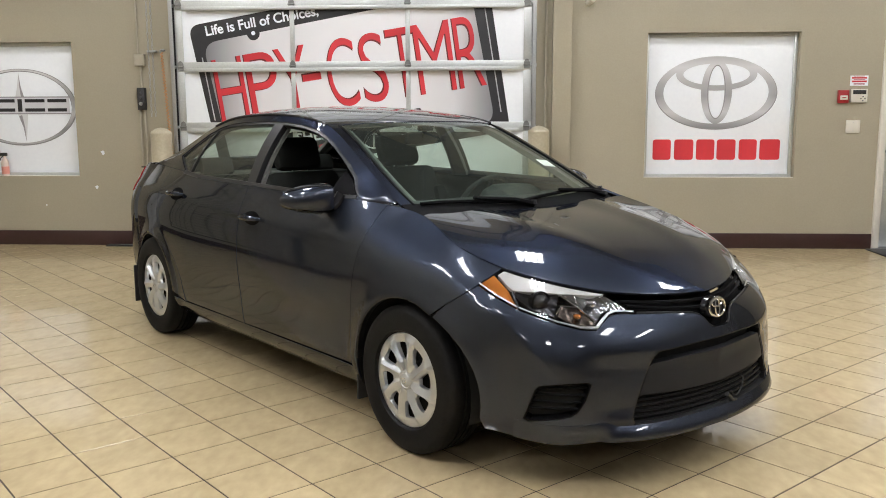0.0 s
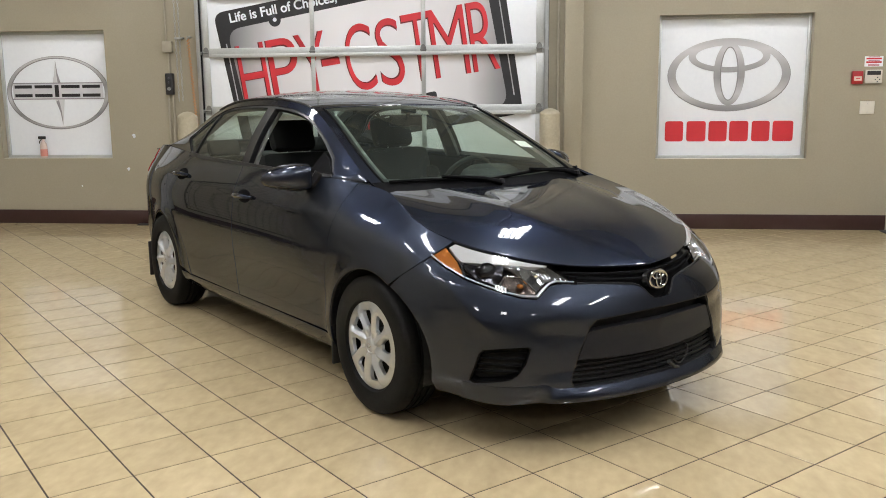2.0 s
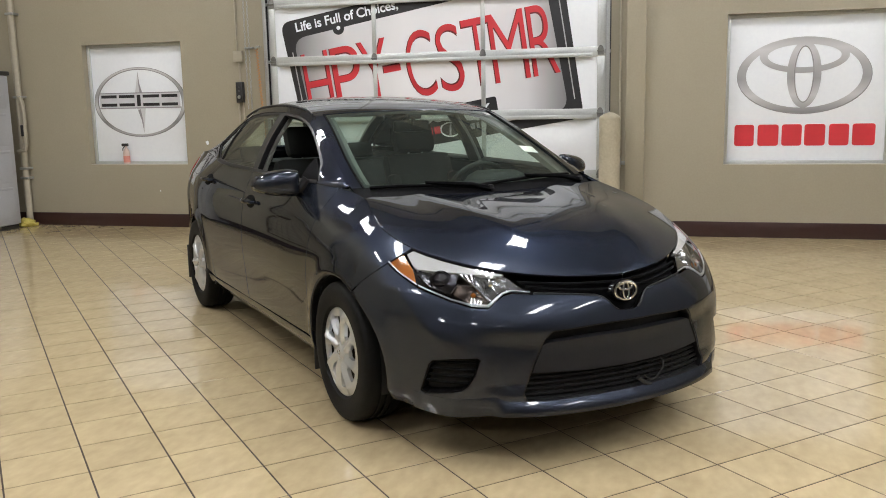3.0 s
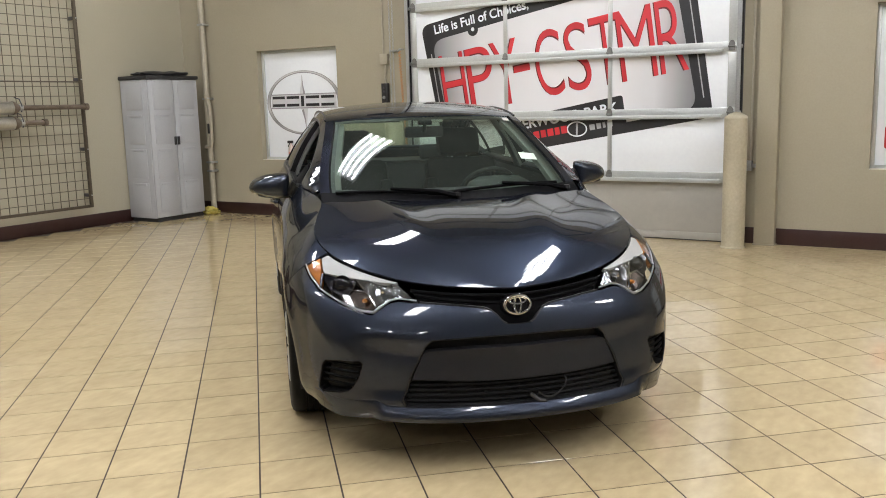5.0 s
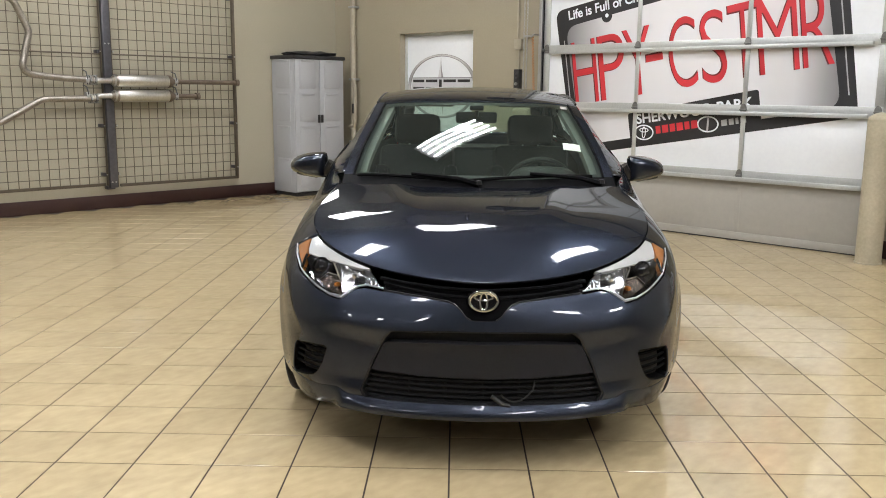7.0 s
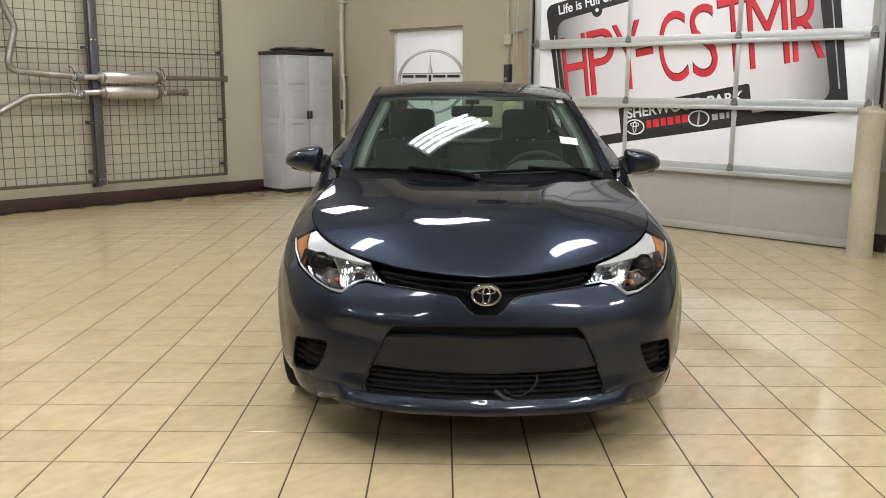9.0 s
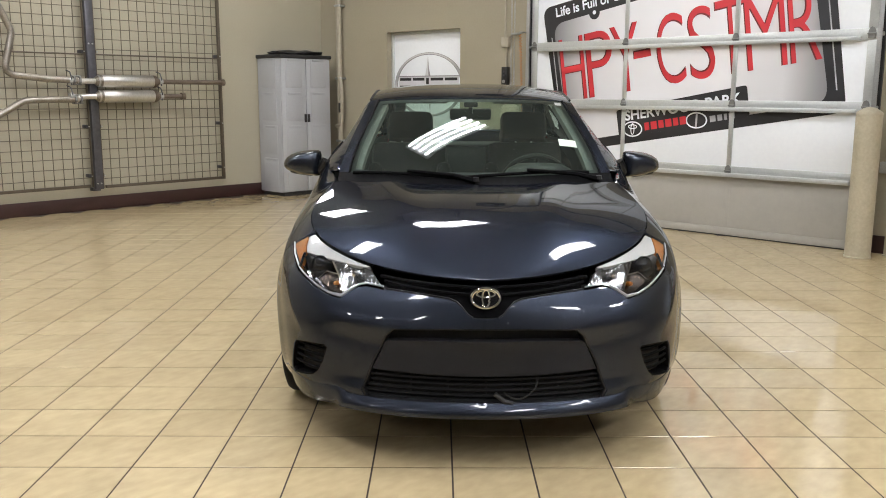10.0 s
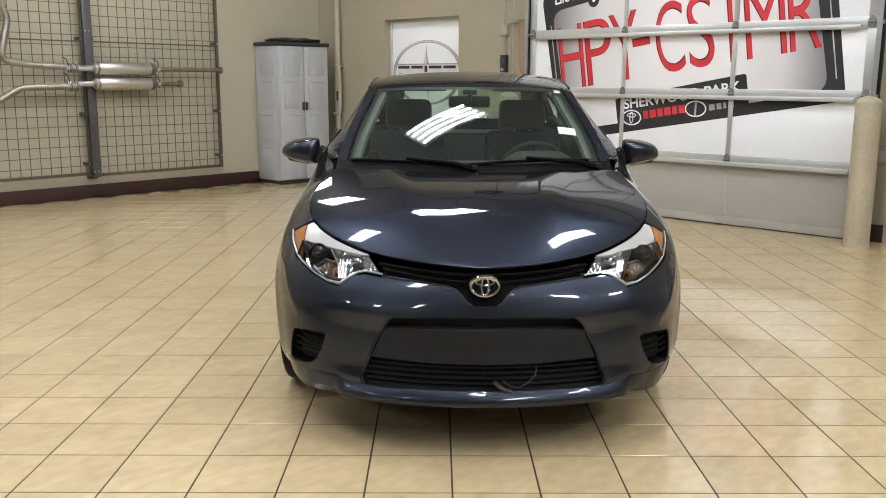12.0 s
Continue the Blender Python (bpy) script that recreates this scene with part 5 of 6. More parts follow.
for k, (z0, z1) in enumerate(zip(CUTS, CUTS[1:])):
    mt = GREY_DOOR if k == 0 else WHITE_PANEL
    sec = part("section", Shape().box((DX0, DY, z0), (DX1, DY + 0.04, z1 - 0.004), 0.003), mt, door, "plain grey bottom section" if k == 0 else "")
    for x in STILES if k else (STILES[1],):
        part("stile", Shape().box((x - 0.024, DY - (0.012 if k else 0.004), z0 + 0.02), (x + 0.024, DY - 0.001, z1 - 0.02), 0.003), ALU if k else GREY_DOOR, sec)
    for x0, x1 in ((DX0, DX0 + 0.085), (DX1 - 0.085, DX1)):
        part("end_stile", Shape().box((x0, DY - 0.012, z0), (x1, DY - 0.001, z1 - 0.006), 0.003), ALU if k else GREY_DOOR, sec)
    if 0 < k:
        z = z0 - 0.004
        part("section_rail", Shape().box((DX0 + 0.002, DY - 0.014, z - 0.05), (DX1 - 0.002, DY - 0.001, z + 0.052), 0.003), ALU, sec)
        part("strut", Shape().box((DX0 + 0.13, DY - 0.062, z - 0.052), (DX1 - 0.13, DY - 0.014, z - 0.044), 0.002).box((DX0 + 0.13, DY - 0.066, z - 0.052), (DX1 - 0.13, DY - 0.060, z - 0.018), 0.002).box((DX0 + 0.13, DY - 0.05, z - 0.02), (DX1 - 0.13, DY - 0.014, z - 0.014), 0.002), ALU, sec)
        for x in (*STILES, DX0 + 0.05, DX1 - 0.05):
            h = part("hinge", Shape().prism([(-0.03, -0.035), (0.03, -0.035), (0.03, 0.03), (0.018, 0.055), (0.0, 0.064), (-0.018, 0.055), (-0.03, 0.03)], lambda a, b, c: (x + a, DY - 0.026 + c, z + b), 0.012).tube([(x - 0.035, DY - 0.028, z + 0.005), (x + 0.035, DY - 0.028, z + 0.005)], 0.008, 8), HINGE, sec)
        for x in (DX0 - 0.02, DX1 + 0.02):
            part("roller", Shape().tube([(x - 0.03, DY - 0.02, z), (x + 0.03, DY - 0.02, z)], 0.018, 8), STEEL, sec)
part("bottom_seal", Shape().box((DX0, DY - 0.004, 0.0), (DX1, DY + 0.03, 0.012), 0.003), BLACK_PLASTIC, door)
part("kick_strip", Shape().box((DX0, DY - 0.008, 0.012), (DX1, DY - 0.0005, 0.085), 0.002), GREY_DOOR, door)
for x in (DX0 - 0.035, DX1 + 0.015):
    part("track", Shape().box((x - 0.01, DY - 0.055, 0.0), (x + 0.03, DY - 0.045, 4.6), 0.002).box((x - 0.012, DY - 0.055, 0.0), (x - 0.006, DY + 0.03, 4.6), 0.001), STEEL, door)
for x in (DX0 - 0.03, DX1 + 0.03):
    bow = [(x, DY - 0.05 - 0.32 * (1 - math.cos(t)), 4.5 + 0.32 * math.sin(t)) for t in np.linspace(0, math.pi / 2, 9)]
    part("overhead_track", Shape().tube([*bow, (x, 6.2, 4.83)], 0.03, 6), DARK_STEEL, door)
    for y in (8.2, 6.4):
        part("track_hanger", Shape().box((x - 0.02, y - 0.02, 4.84), (x + 0.02, y + 0.02, CEILING - 0.002)), DARK_STEEL, door)
part("spring_shaft", Shape().tube([(DX0 - 0.25, DY - 0.10, 4.62), (DX1 + 0.1, DY - 0.10, 4.62)], 0.03, 10), DARK_STEEL, door)
part("opener", Shape().box((DX0 - 0.62, DY - 0.22, 4.38), (DX0 - 0.25, DY + 0.05, 4.78), 0.02), BLACK_PLASTIC, door, "black opener housing")
for x0, x1 in ((DOOR_X0, DX0 - 0.003), (DX1 + 0.003, DOOR_X1)):
    part("weather_strip", Shape().box((x0, DY + 0.02, 0.0), (x1, DY + 0.05, 4.2)), BLACK_PLASTIC, door)
part("outer_skin", Shape().box((DOOR_X0, DY + 0.06, 0), (DOOR_X1, DY + 0.09, DOOR_TOP)), GREY_DOOR, door)


# printed sign on the door
def flat(poly, c, mat, name, parent, label="", plane=DY):
    """A thin printed sheet: (x, z) outline at c in front of a plane facing the room."""
    return part(name, Shape().prism(list(poly), lambda a, b, d: (a, plane - c - d, b), 0.0006), mat, parent, label, 0)


def rounded(quad, r, n=6):
    out = []
    for i in range(4):
        p, q, w = Vector(quad[i]), Vector(quad[i - 1]), Vector(quad[(i + 1) % 4])
        a, b = p + (q - p).normalized() * r, p + (w - p).normalized() * r
        out += [tuple(((1 - t) ** 2) * a + 2 * t * (1 - t) * p + t * t * b) for t in (k / n for k in range(n + 1))]
    return out


sign = flat(rounded([(-3.515, 2.345), (-0.375, 2.90), (-0.115, 1.245), (-3.20, 0.735)], 0.12), 0.0012, BLACK_PRINT, "plate_sign", door, "black framed tilted plate sign")
flat(rounded([(-3.365, 2.165), (-0.535, 2.68), (-0.275, 1.33), (-3.10, 0.855)], 0.16), 0.0022, PLATE_FADE, "plate_face", sign)
for q in ([(-0.40, 2.54), (-0.388, 2.54), (-0.208, 1.44), (-0.22, 1.44)], [(-3.385, 2.02), (-3.373, 2.02), (-3.262, 1.36), (-3.274, 1.36)]):
    flat(q, 0.0022, SILVER_PRINT, "plate_gleam", sign)
flat([(-2.82 + 0.068 * math.cos(t), 2.262 + 0.068 * math.sin(t)) for t in np.linspace(0, 2 * math.pi, 25)[:-1]], 0.0042, BLACK_PRINT, "screw_hole", sign)
flat([(-2.82 + 0.022 * math.cos(t), 2.268 + 0.022 * math.sin(t)) for t in np.linspace(0, 2 * math.pi, 17)[:-1]], 0.005, WHITE_PANEL, "screw_head", sign)
flat(rounded([(-2.50, 1.222), (-1.055, 1.488), (-1.005, 1.19), (-2.45, 0.93)], 0.03), 0.0042, BLACK_PRINT, "tab", sign)


def glyph(ch, box, mat, name, parent, c, plane=DY, weight=0.0):
    """One character fitted into the slanted box: foot x0, x1, line(x) for foot and height."""
    x0, x1 = box
    raw = text_shape(ch, 1.0, lambda a, b, d: (a, b, d), weight=weight)
    xs, ys = [v[0] for v in raw.v], [v[1] for v in raw.v]
    ax, bx, ay, by = min(xs), max(xs), min(ys), max(ys)
    if ch == "-":
        ay, by = -0.02 + ay - 0.30, ay + 0.38
    s = Shape()
    vs = []
    for v in raw.v:
        a, b = (v[0] - ax) / (bx - ax), (v[1] - ay) / (by - ay)
        x = x0 + (x1 - x0) * a
        f = (x + 3.105) / 2.75
        vs.append((x - 0.1 * b, plane - c, 1.317 + 0.404 * f + b * (0.685 + 0.035 * f)))
    s.add(vs, raw.f)
    return part(name, s, mat, parent, "", 0)


SPANS = {"H": (-3.18, -2.872), "P": (-2.838, -2.515), "Y": (-2.518, -2.19), "-": (-2.255, -2.06), "C": (-1.985, -1.683), "S": (-1.63, -1.37), "T": (-1.335, -1.042), "M": (-1.045, -0.672), "R": (-0.635, -0.36)}
for ch, (a, b) in SPANS.items():
    glyph(ch, (a - 0.012, b - 0.006), DARKRED_PRINT, "letter_shade", sign, 0.0044, weight=-0.004)
    glyph(ch, (a, b), RED_PRINT, "letter", sign, 0.0052, weight=-0.012)


def slanted(x0, z0, slope):
    c = 1 / math.hypot(1, slope)
    return lambda a, b, d: (x0 + a * c - b * slope * c, DY - 0.0046 - d, z0 + a * slope * c + b * c)


part("lettering", text_shape("Life is Full of Choices,", 0.142, slanted(-3.33, 2.243, 0.168), 0.99, weight=0.003, spacing=0.99), WHITE_PANEL, sign, "", 0)


def bars(x0, z0, slope, widths, h, mat, c=0.0048, gap=0.02, plane=DY, name="bar", parent=None):
    x = 0.0
    cc = 1 / math.hypot(1, slope)
    for w in widths:
        if w > 0:
            P = lambda a, b: (x0 + (x + a) * cc - b * slope * cc, z0 + (x + a) * slope * cc + b * cc)
            flat([P(0, 0), P(w, 0), P(w, h), P(0, h)], c, mat, name, parent or sign, "", plane)
        x += abs(w) + gap


bars(-1.62, 2.53, 0.168, (0.1, 0.08, -0.03, 0.09, 0.06, -0.03, 0.1, 0.07), 0.11, WHITE_PANEL)
part("lettering", text_shape("SHERWOOD PARK", 0.145, lambda a, b, d: slanted(-2.385, 1.118, 0.155)(a, b, d + 0.001), 1.06, weight=0.004), WHITE_PANEL, sign, "", 0)
bars(-2.14, 1.02, 0.172, (0.055, 0.07, 0.06, 0.07, 0.055, 0.07), 0.08, RED_PRINT)
bars(-1.41, 1.125, 0.172, (0.06, 0.05, 0.03, 0.06), 0.06, SILVER_PRINT)


def oval(cx, cz, a, b, n=40):
    return [(cx + a * math.cos(t), cz + b * math.sin(t)) for t in np.linspace(0, 2 * math.pi, n + 1)[:-1]]


def oval_ring(cx, cz, a, b, w, w2, c, mat, name, parent, plane=DY, n=48):
    """A flat oval ring, w wide at its sides and w2 wide above and below."""
    s = Shape()
    vs = [(x, plane - c, z) for x, z in oval(cx, cz, a, b, n)] + [(x, plane - c, z) for x, z in oval(cx, cz, a - w, b - w2, n)]
    s.add(vs, [(i, (i + 1) % n, (i + 1) % n + n, i + n) for i in range(n)])
    return part(name, s, mat, parent, "", 0)


for cx, cz, mats in ((-2.29, 1.03, 0), (-1.56, 1.14, 1)):
    oval_ring(cx, cz, 0.118, 0.082, 0.016, 0.014, 0.005, WHITE_PANEL, "mark_ring", sign)
    if mats:
        flat([(cx - 0.012, cz - 0.07), (cx + 0.008, cz - 0.07), (cx + 0.012, cz + 0.07), (cx - 0.008, cz + 0.07)], 0.005, SILVER_PRINT, "mark_bar", sign)
    else:
        oval_ring(cx, cz + 0.025, 0.055, 0.025, 0.01, 0.01, 0.0053, WHITE_PANEL, "mark_ring", sign)
        oval_ring(cx, cz, 0.024, 0.062, 0.01, 0.01, 0.0056, WHITE_PANEL, "mark_ring", sign)

# ---- sign recesses ----
SY = 9.645


def sign_board(name, box, label):
    x0, x1, z0, z1 = box
    ob = thing(name, pose(0, 0, 0), label, "wall sign", "recessed signs")
    part("board", Shape().box((x0 + 0.004, SY, z0 + 0.004), (x1 - 0.004, SY + 0.03, z1 - 0.004), 0.002), WHITE_PANEL, ob)
    f = 0.035
    for lo, hi in (((x0, SY - 0.03, z0), (x0 + f, SY - 0.002, z1)), ((x1 - f, SY - 0.03, z0), (x1, SY - 0.002, z1)), ((x0 + f, SY - 0.03, z0), (x1 - f, SY - 0.002, z0 + f)), ((x0 + f, SY - 0.03, z1 - f), (x1 - f, SY - 0.002, z1))):
        part("frame_bar", Shape().box(lo, hi, 0.004), ALU, ob)
    part("ledge", Shape().box((x0 + 0.001, 9.531, z0 - 0.006), (x1 - 0.001, SY - 0.031, z0 + 0.004), 0.002), CREAM_PLASTIC, ob)
    return ob


board_b = sign_board("wall_sign", SIGN_B, "white recessed sign with silver ovals and red blocks")
OX, OZ = 2.036, 1.632
oval_ring(OX + 0.002, OZ - 0.006, 0.632, 0.380, 0.078, 0.055, 0.0015, SILVER_DARK, "oval_shade", board_b, SY)
oval_ring(OX, OZ, 0.626, 0.374, 0.082, 0.052, 0.0025, SILVER_PRINT, "oval", board_b, SY)
oval_ring(OX, OZ + 0.188, 0.418, 0.168, 0.075, 0.056, 0.0032, SILVER_PRINT, "oval", board_b, SY)
oval_ring(OX + 0.006, OZ + 0.006, 0.160, 0.330, 0.078, 0.062, 0.004, SILVER_PRINT, "oval", board_b, SY)
oval_ring(OX + 0.006, OZ + 0.006, 0.094, 0.280, 0.008, 0.01, 0.0046, SILVER_DARK, "oval_edge", board_b, SY)
# a row of plain red blocks
Z0, Z1 = 0.93, 1.145
for x0, x1 in ((1.40, 1.59), (1.625, 1.825), (1.855, 2.045), (2.07, 2.265), (2.30, 2.485), (2.515, 2.725)):
    flat(rounded([(x0, Z0), (x1, Z0), (x1, Z1), (x0, Z1)], 0.03), 0.002, RED_PRINT, "block", board_b, "", SY)
board_a = sign_board("wall_sign", SIGN_A, "white recessed sign with a grey ring and black blocks")
RX, RZ = -5.49, 1.508
oval_ring(RX, RZ, 0.632, 0.418, 0.060, 0.030, 0.0015, SILVER_DARK, "ring", board_a, SY)
oval_ring(RX - 0.004, RZ + 0.004, 0.622, 0.410, 0.040, 0.018, 0.0023, SILVER_PRINT, "ring", board_a, SY)
star = [(-0.005, 0.375), (0.012, 0.22), (0.045, 0.10), (0.09, 0.0), (0.07, -0.10), (0.055, -0.22), (0.035, -0.375), (0.012, -0.22), (-0.03, -0.10), (-0.075, 0.0), (-0.06, 0.10), (-0.03, 0.22)]
flat([(RX + a, RZ + b) for a, b in star], 0.003, STAR_PRINT, "star", board_a, "", SY)
flat([(RX + a, RZ + b) for a, b in (star[0], star[1], star[2], (0.01, 0.08), (-0.004, 0.22))], 0.0034, PLATE_SHADE, "star_shade", board_a, "", SY)
flat([(RX + a, RZ + b) for a, b in (star[6], star[7], star[8], (0.005, -0.08), (0.03, -0.22))], 0.0034, PLATE_SHADE, "star_shade", board_a, "", SY)
BAND = (RZ - 0.068, RZ + 0.112)
flat([(RX - 0.55, BAND[0]), (RX + 0.55, BAND[0]), (RX + 0.55, BAND[1]), (RX - 0.55, BAND[1])], 0.0037, PLATE_PRINT, "band", board_a, "", SY)
for z in BAND:
    flat([(RX - 0.56, z - 0.006), (RX + 0.56, z - 0.006), (RX + 0.56, z + 0.006), (RX - 0.56, z + 0.006)], 0.0042, PLATE_SHADE, "band_line", board_a, "", SY)
x = RX - 0.53
for w, tall in ((0.215, 0), (0.215, 0), (0.05, 1), (0.225, 0), (0.215, 0)):
    for z0, z1 in ((BAND[0] + 0.022, BAND[1] - 0.022),) if tall else ((BAND[0] + 0.022, BAND[0] + 0.058), (BAND[1] - 0.058, BAND[1] - 0.022)):
        flat([(x, z0), (x + w, z0), (x + w, z1), (x, z1)], 0.0046, BLACK_PRINT, "bar", board_a, "", SY)
    x += w + 0.032

# spray bottle on the ledge
PALE_BOTTLE = material("cloudy_bottle", (0.62, 0.50, 0.44), 0.3, vary=0.1)
bottle = thing("spray_bottle", pose(-5.69, 9.585, 0.764), "cloudy spray bottle with black trigger on the sign ledge", "spray bottle")
part("bottle_body", Shape().lathe([(0.0, 0.0), (0.036, 0.0), (0.04, 0.01), (0.04, 0.13), (0.034, 0.165), (0.016, 0.195), (0.014, 0.215), (0.0, 0.215)], 18), PALE_BOTTLE, bottle)
part("liquid_label", Shape().lathe([(0.0405, 0.02), (0.0408, 0.06), (0.0405, 0.10)], 18), material("pink_label", (0.62, 0.25, 0.2), 0.4), bottle)
part("trigger_head", Shape().box((-0.055, -0.014, 0.215), (0.03, 0.014, 0.25), 0.006).tube([(-0.015, 0, 0.22), (-0.045, 0, 0.19), (-0.05, 0, 0.165)], 0.006, 6), BLACK_PLASTIC, bottle)

# ---- bollards, column, conduits beside the door ----
def bollard(x, y, h):
    ob = thing("bollard", pose(x, y, 0), "beige painted steel bollard with scuffed foot beside the door", "bollard", "door bollards")
    part("post", Shape().lathe([(0.0, 0.0), (0.112, 0.0), (0.112, 0.012), (0.107, 0.016), (0.107, h - 0.02)], 28), BOLLARD, ob)
    part("cap", Shape().lathe([(0.108, h - 0.02), (0.106, h - 0.008), (0.096, h + 0.006), (0.05, h + 0.034), (0.0, h + 0.046)], 28), BOLLARD, ob)
    return ob


bollard(0.168, 9.20, 1.255)
bollard(-3.768, 9.22, 1.245)
col = thing("steel_column", pose(0, 0, 0), "taupe painted steel column against the wall", "column", "", "structure")
part("casing", Shape().box((0.314, 9.42, 0.012), (0.505, 9.529, CEILING), 0.006), WALL_PAINT, col)
part("base_plate", Shape().box((0.305, 9.41, 0), (0.514, 9.529, 0.012), 0.002), WALL_PAINT, col)
ob = thing("sensor_box", pose(0.235, 9.50, 0.77), "small grey sensor box with bracket beside the door", "sensor")
part("box", Shape().box((-0.03, -0.03, -0.05), (0.03, 0.03, 0.05), 0.006), STEEL, ob)
part("bracket", Shape().box((0.03, -0.01, -0.02), (0.075, 0.0, 0.02), 0.002), STEEL, ob)
ob = thing("conduit", pose(0.25, 9.512, 0), "thin painted conduit running up beside the door", "conduit", "wall conduits")
part("pipe", Shape().tube([(0, 0, 0.82), (0, 0, CEILING)], 0.013, 8), CONDUIT, ob)

ob = thing("door_control", pose(-4.066, 9.53, -0.09), "black door control box with dial on painted conduit", "control box")
part("box", Shape().box((-0.042, -0.06, 1.565), (0.042, 0, 1.80), 0.006), BLACK_PLASTIC, ob)
part("dial", Shape().lathe([(0.02, 0.0), (0.018, 0.016), (0.0, 0.018)], 14, Matrix.Translation((0.0, -0.06, 1.63)) @ pose(0, 0, 0, 90, 0, 0)), STEEL, ob)
for z in (1.70, 1.745):
    part("button", Shape().lathe([(0.013, 0.0), (0.011, 0.008), (0.0, 0.009)], 12, Matrix.Translation((0.0, -0.06, z)) @ pose(0, 0, 0, 90, 0, 0)), DARK_STEEL, ob)
part("junction_box", Shape().box((-0.06, -0.05, 2.03), (0.05, 0, 2.15), 0.004), CONDUIT, ob)
for x, z0, z1 in ((-0.03, 0.6, 1.57), (0.025, 0.35, 1.57), (0.0, 1.80, 2.03), (-0.02, 2.15, CEILING)):
    part("pipe", Shape().tube([(x, -0.02, z0), (x, -0.02, z1)], 0.012, 8), CONDUIT, ob)
ob = thing("chain_hoist", pose(-3.93, 9.46, 0), "galvanised hand chain hanging beside the door", "chain")
s = Shape()
for k in range(70):
    z = 1.42 + k * 0.034
    for dx in (-0.022, 0.022):
        w = 0.009
        q = [(dx + w * math.cos(t) * (k % 2), w * math.cos(t) * (1 - k % 2), z + 0.02 * math.sin(t)) for t in np.linspace(0, 2 * math.pi, 9)[:-1]]
        s.tube(q, 0.0028, 4, closed=True)
part("chain", s, STEEL, ob)
part("keeper", Shape().box((-0.05, 0.02, 2.08), (0.05, 0.07, 2.10), 0.003), STEEL, ob)
ob = thing("air_hose", pose(-3.80, 9.43, -0.07), "coiled orange air hose hanging from a hook", "hose")
s = Shape()
s.tube([(0.012 * math.cos(k * 1.05) + 0.06 * (1 - k / 200), 0.012 * math.sin(k * 1.05), 1.05 + 1.10 * k / 200) for k in range(201)], 0.0045, 5)
part("coil", s, ORANGE_HOSE, ob)
part("hook", Shape().tube([(0.0, 0.1, 2.17), (0.0, 0.0, 2.17), (0.0, -0.015, 2.16)], 0.008, 6), STEEL, ob)
part("fitting", Shape().tube([(-0.02, 0.0, 2.15), (0.03, 0.0, 2.17)], 0.012, 8), STEEL, ob)

# ---- small things on the wall ----
def wall_box(name, x0, x1, z0, z1, deep, mat, label, cat, b=0.006):
    ob = thing(name, pose((x0 + x1) / 2, WALL_Y, (z0 + z1) / 2), label, cat)
    w, h = (x1 - x0) / 2, (z1 - z0) / 2
    part("case", Shape().box((-w, -deep, -h), (w, 0, h), b), mat, ob)
    return ob, w, h


ob, w, h = wall_box("fire_alarm", 3.238, 3.343, 1.516, 1.648, 0.045, RED_PLASTIC, "red fire alarm pull station on the taupe wall", "fire alarm")
part("handle", Shape().box((-0.038, -0.056, -0.032), (0.038, -0.044, 0.012), 0.004), CREAM_PLASTIC, ob)
part("bar", Shape().box((-0.02, -0.058, -0.014), (0.02, -0.0555, -0.004), 0.0), RED_PLASTIC, ob)
ob, w, h = wall_box("alarm_keypad", 3.368, 3.534, 1.522, 1.659, 0.03, CREAM_PLASTIC, "cream alarm keypad with dark display on the wall", "keypad")
part("display", Shape().box((-0.066, -0.033, 0.016), (0.066, -0.029, 0.058), 0.002), BLACK_PLASTIC, ob)
for i in range(3):
    for j in range(3):
        part("key", Shape().box((0.01 + i * 0.02, -0.033, -0.056 + j * 0.02), (0.023 + i * 0.02, -0.029, -0.044 + j * 0.02), 0.002), DARK_STEEL if (i + j) % 2 else CREAM_PLASTIC, ob)
ob, w, h = wall_box("notice", 3.36, 3.54, 1.692, 1.795, 0.003, WHITE_PANEL, "small white notice with red bars above the keypad", "notice", 0.0)
for z, hh in ((0.028, 0.016), (-0.008, 0.018)):
    part("bar", Shape().box((-0.075, -0.0045, z - hh / 2), (0.075, -0.0032, z + hh / 2)), RED_PRINT, ob)
for z in (0.045, 0.01, -0.03, -0.042):
    part("bar", Shape().box((-0.055, -0.0045, z - 0.003), (0.055, -0.0032, z + 0.003)), RED_PLASTIC, ob)
ob, w, h = wall_box("switch_plate", 3.343, 3.487, 1.21, 1.343, 0.012, CREAM_PLASTIC, "blank cream cover plate on the taupe wall", "wall plate")
for z in (-0.045, 0.045):
    part("screw", Shape().lathe([(0.004, 0.0), (0.003, 0.002), (0.0, 0.002)], 8, Matrix.Translation((0, -0.012, z)) @ pose(0, 0, 0, 90, 0, 0)), STEEL, ob)
ob = thing("wall_camera", pose(0.685, WALL_Y, 2.61), "small white camera on a wall bracket", "camera")
part("mount", Shape().lathe([(0.04, 0.0), (0.038, 0.02), (0.0, 0.022)], 16, pose(0, 0, 0, 90, 0, 0)), CREAM_PLASTIC, ob)
part("arm", Shape().tube([(0, -0.02, 0), (0, -0.06, -0.01), (0, -0.075, -0.03)], 0.012, 8), CREAM_PLASTIC, ob)
part("body", Shape().lathe([(0.0, -0.055), (0.03, -0.055), (0.034, -0.045), (0.034, 0.045), (0.0, 0.05)], 16, Matrix.Translation((0.01, -0.08, -0.05)) @ pose(0, 0, 0, 70, 0, 30)), CREAM_PLASTIC, ob)
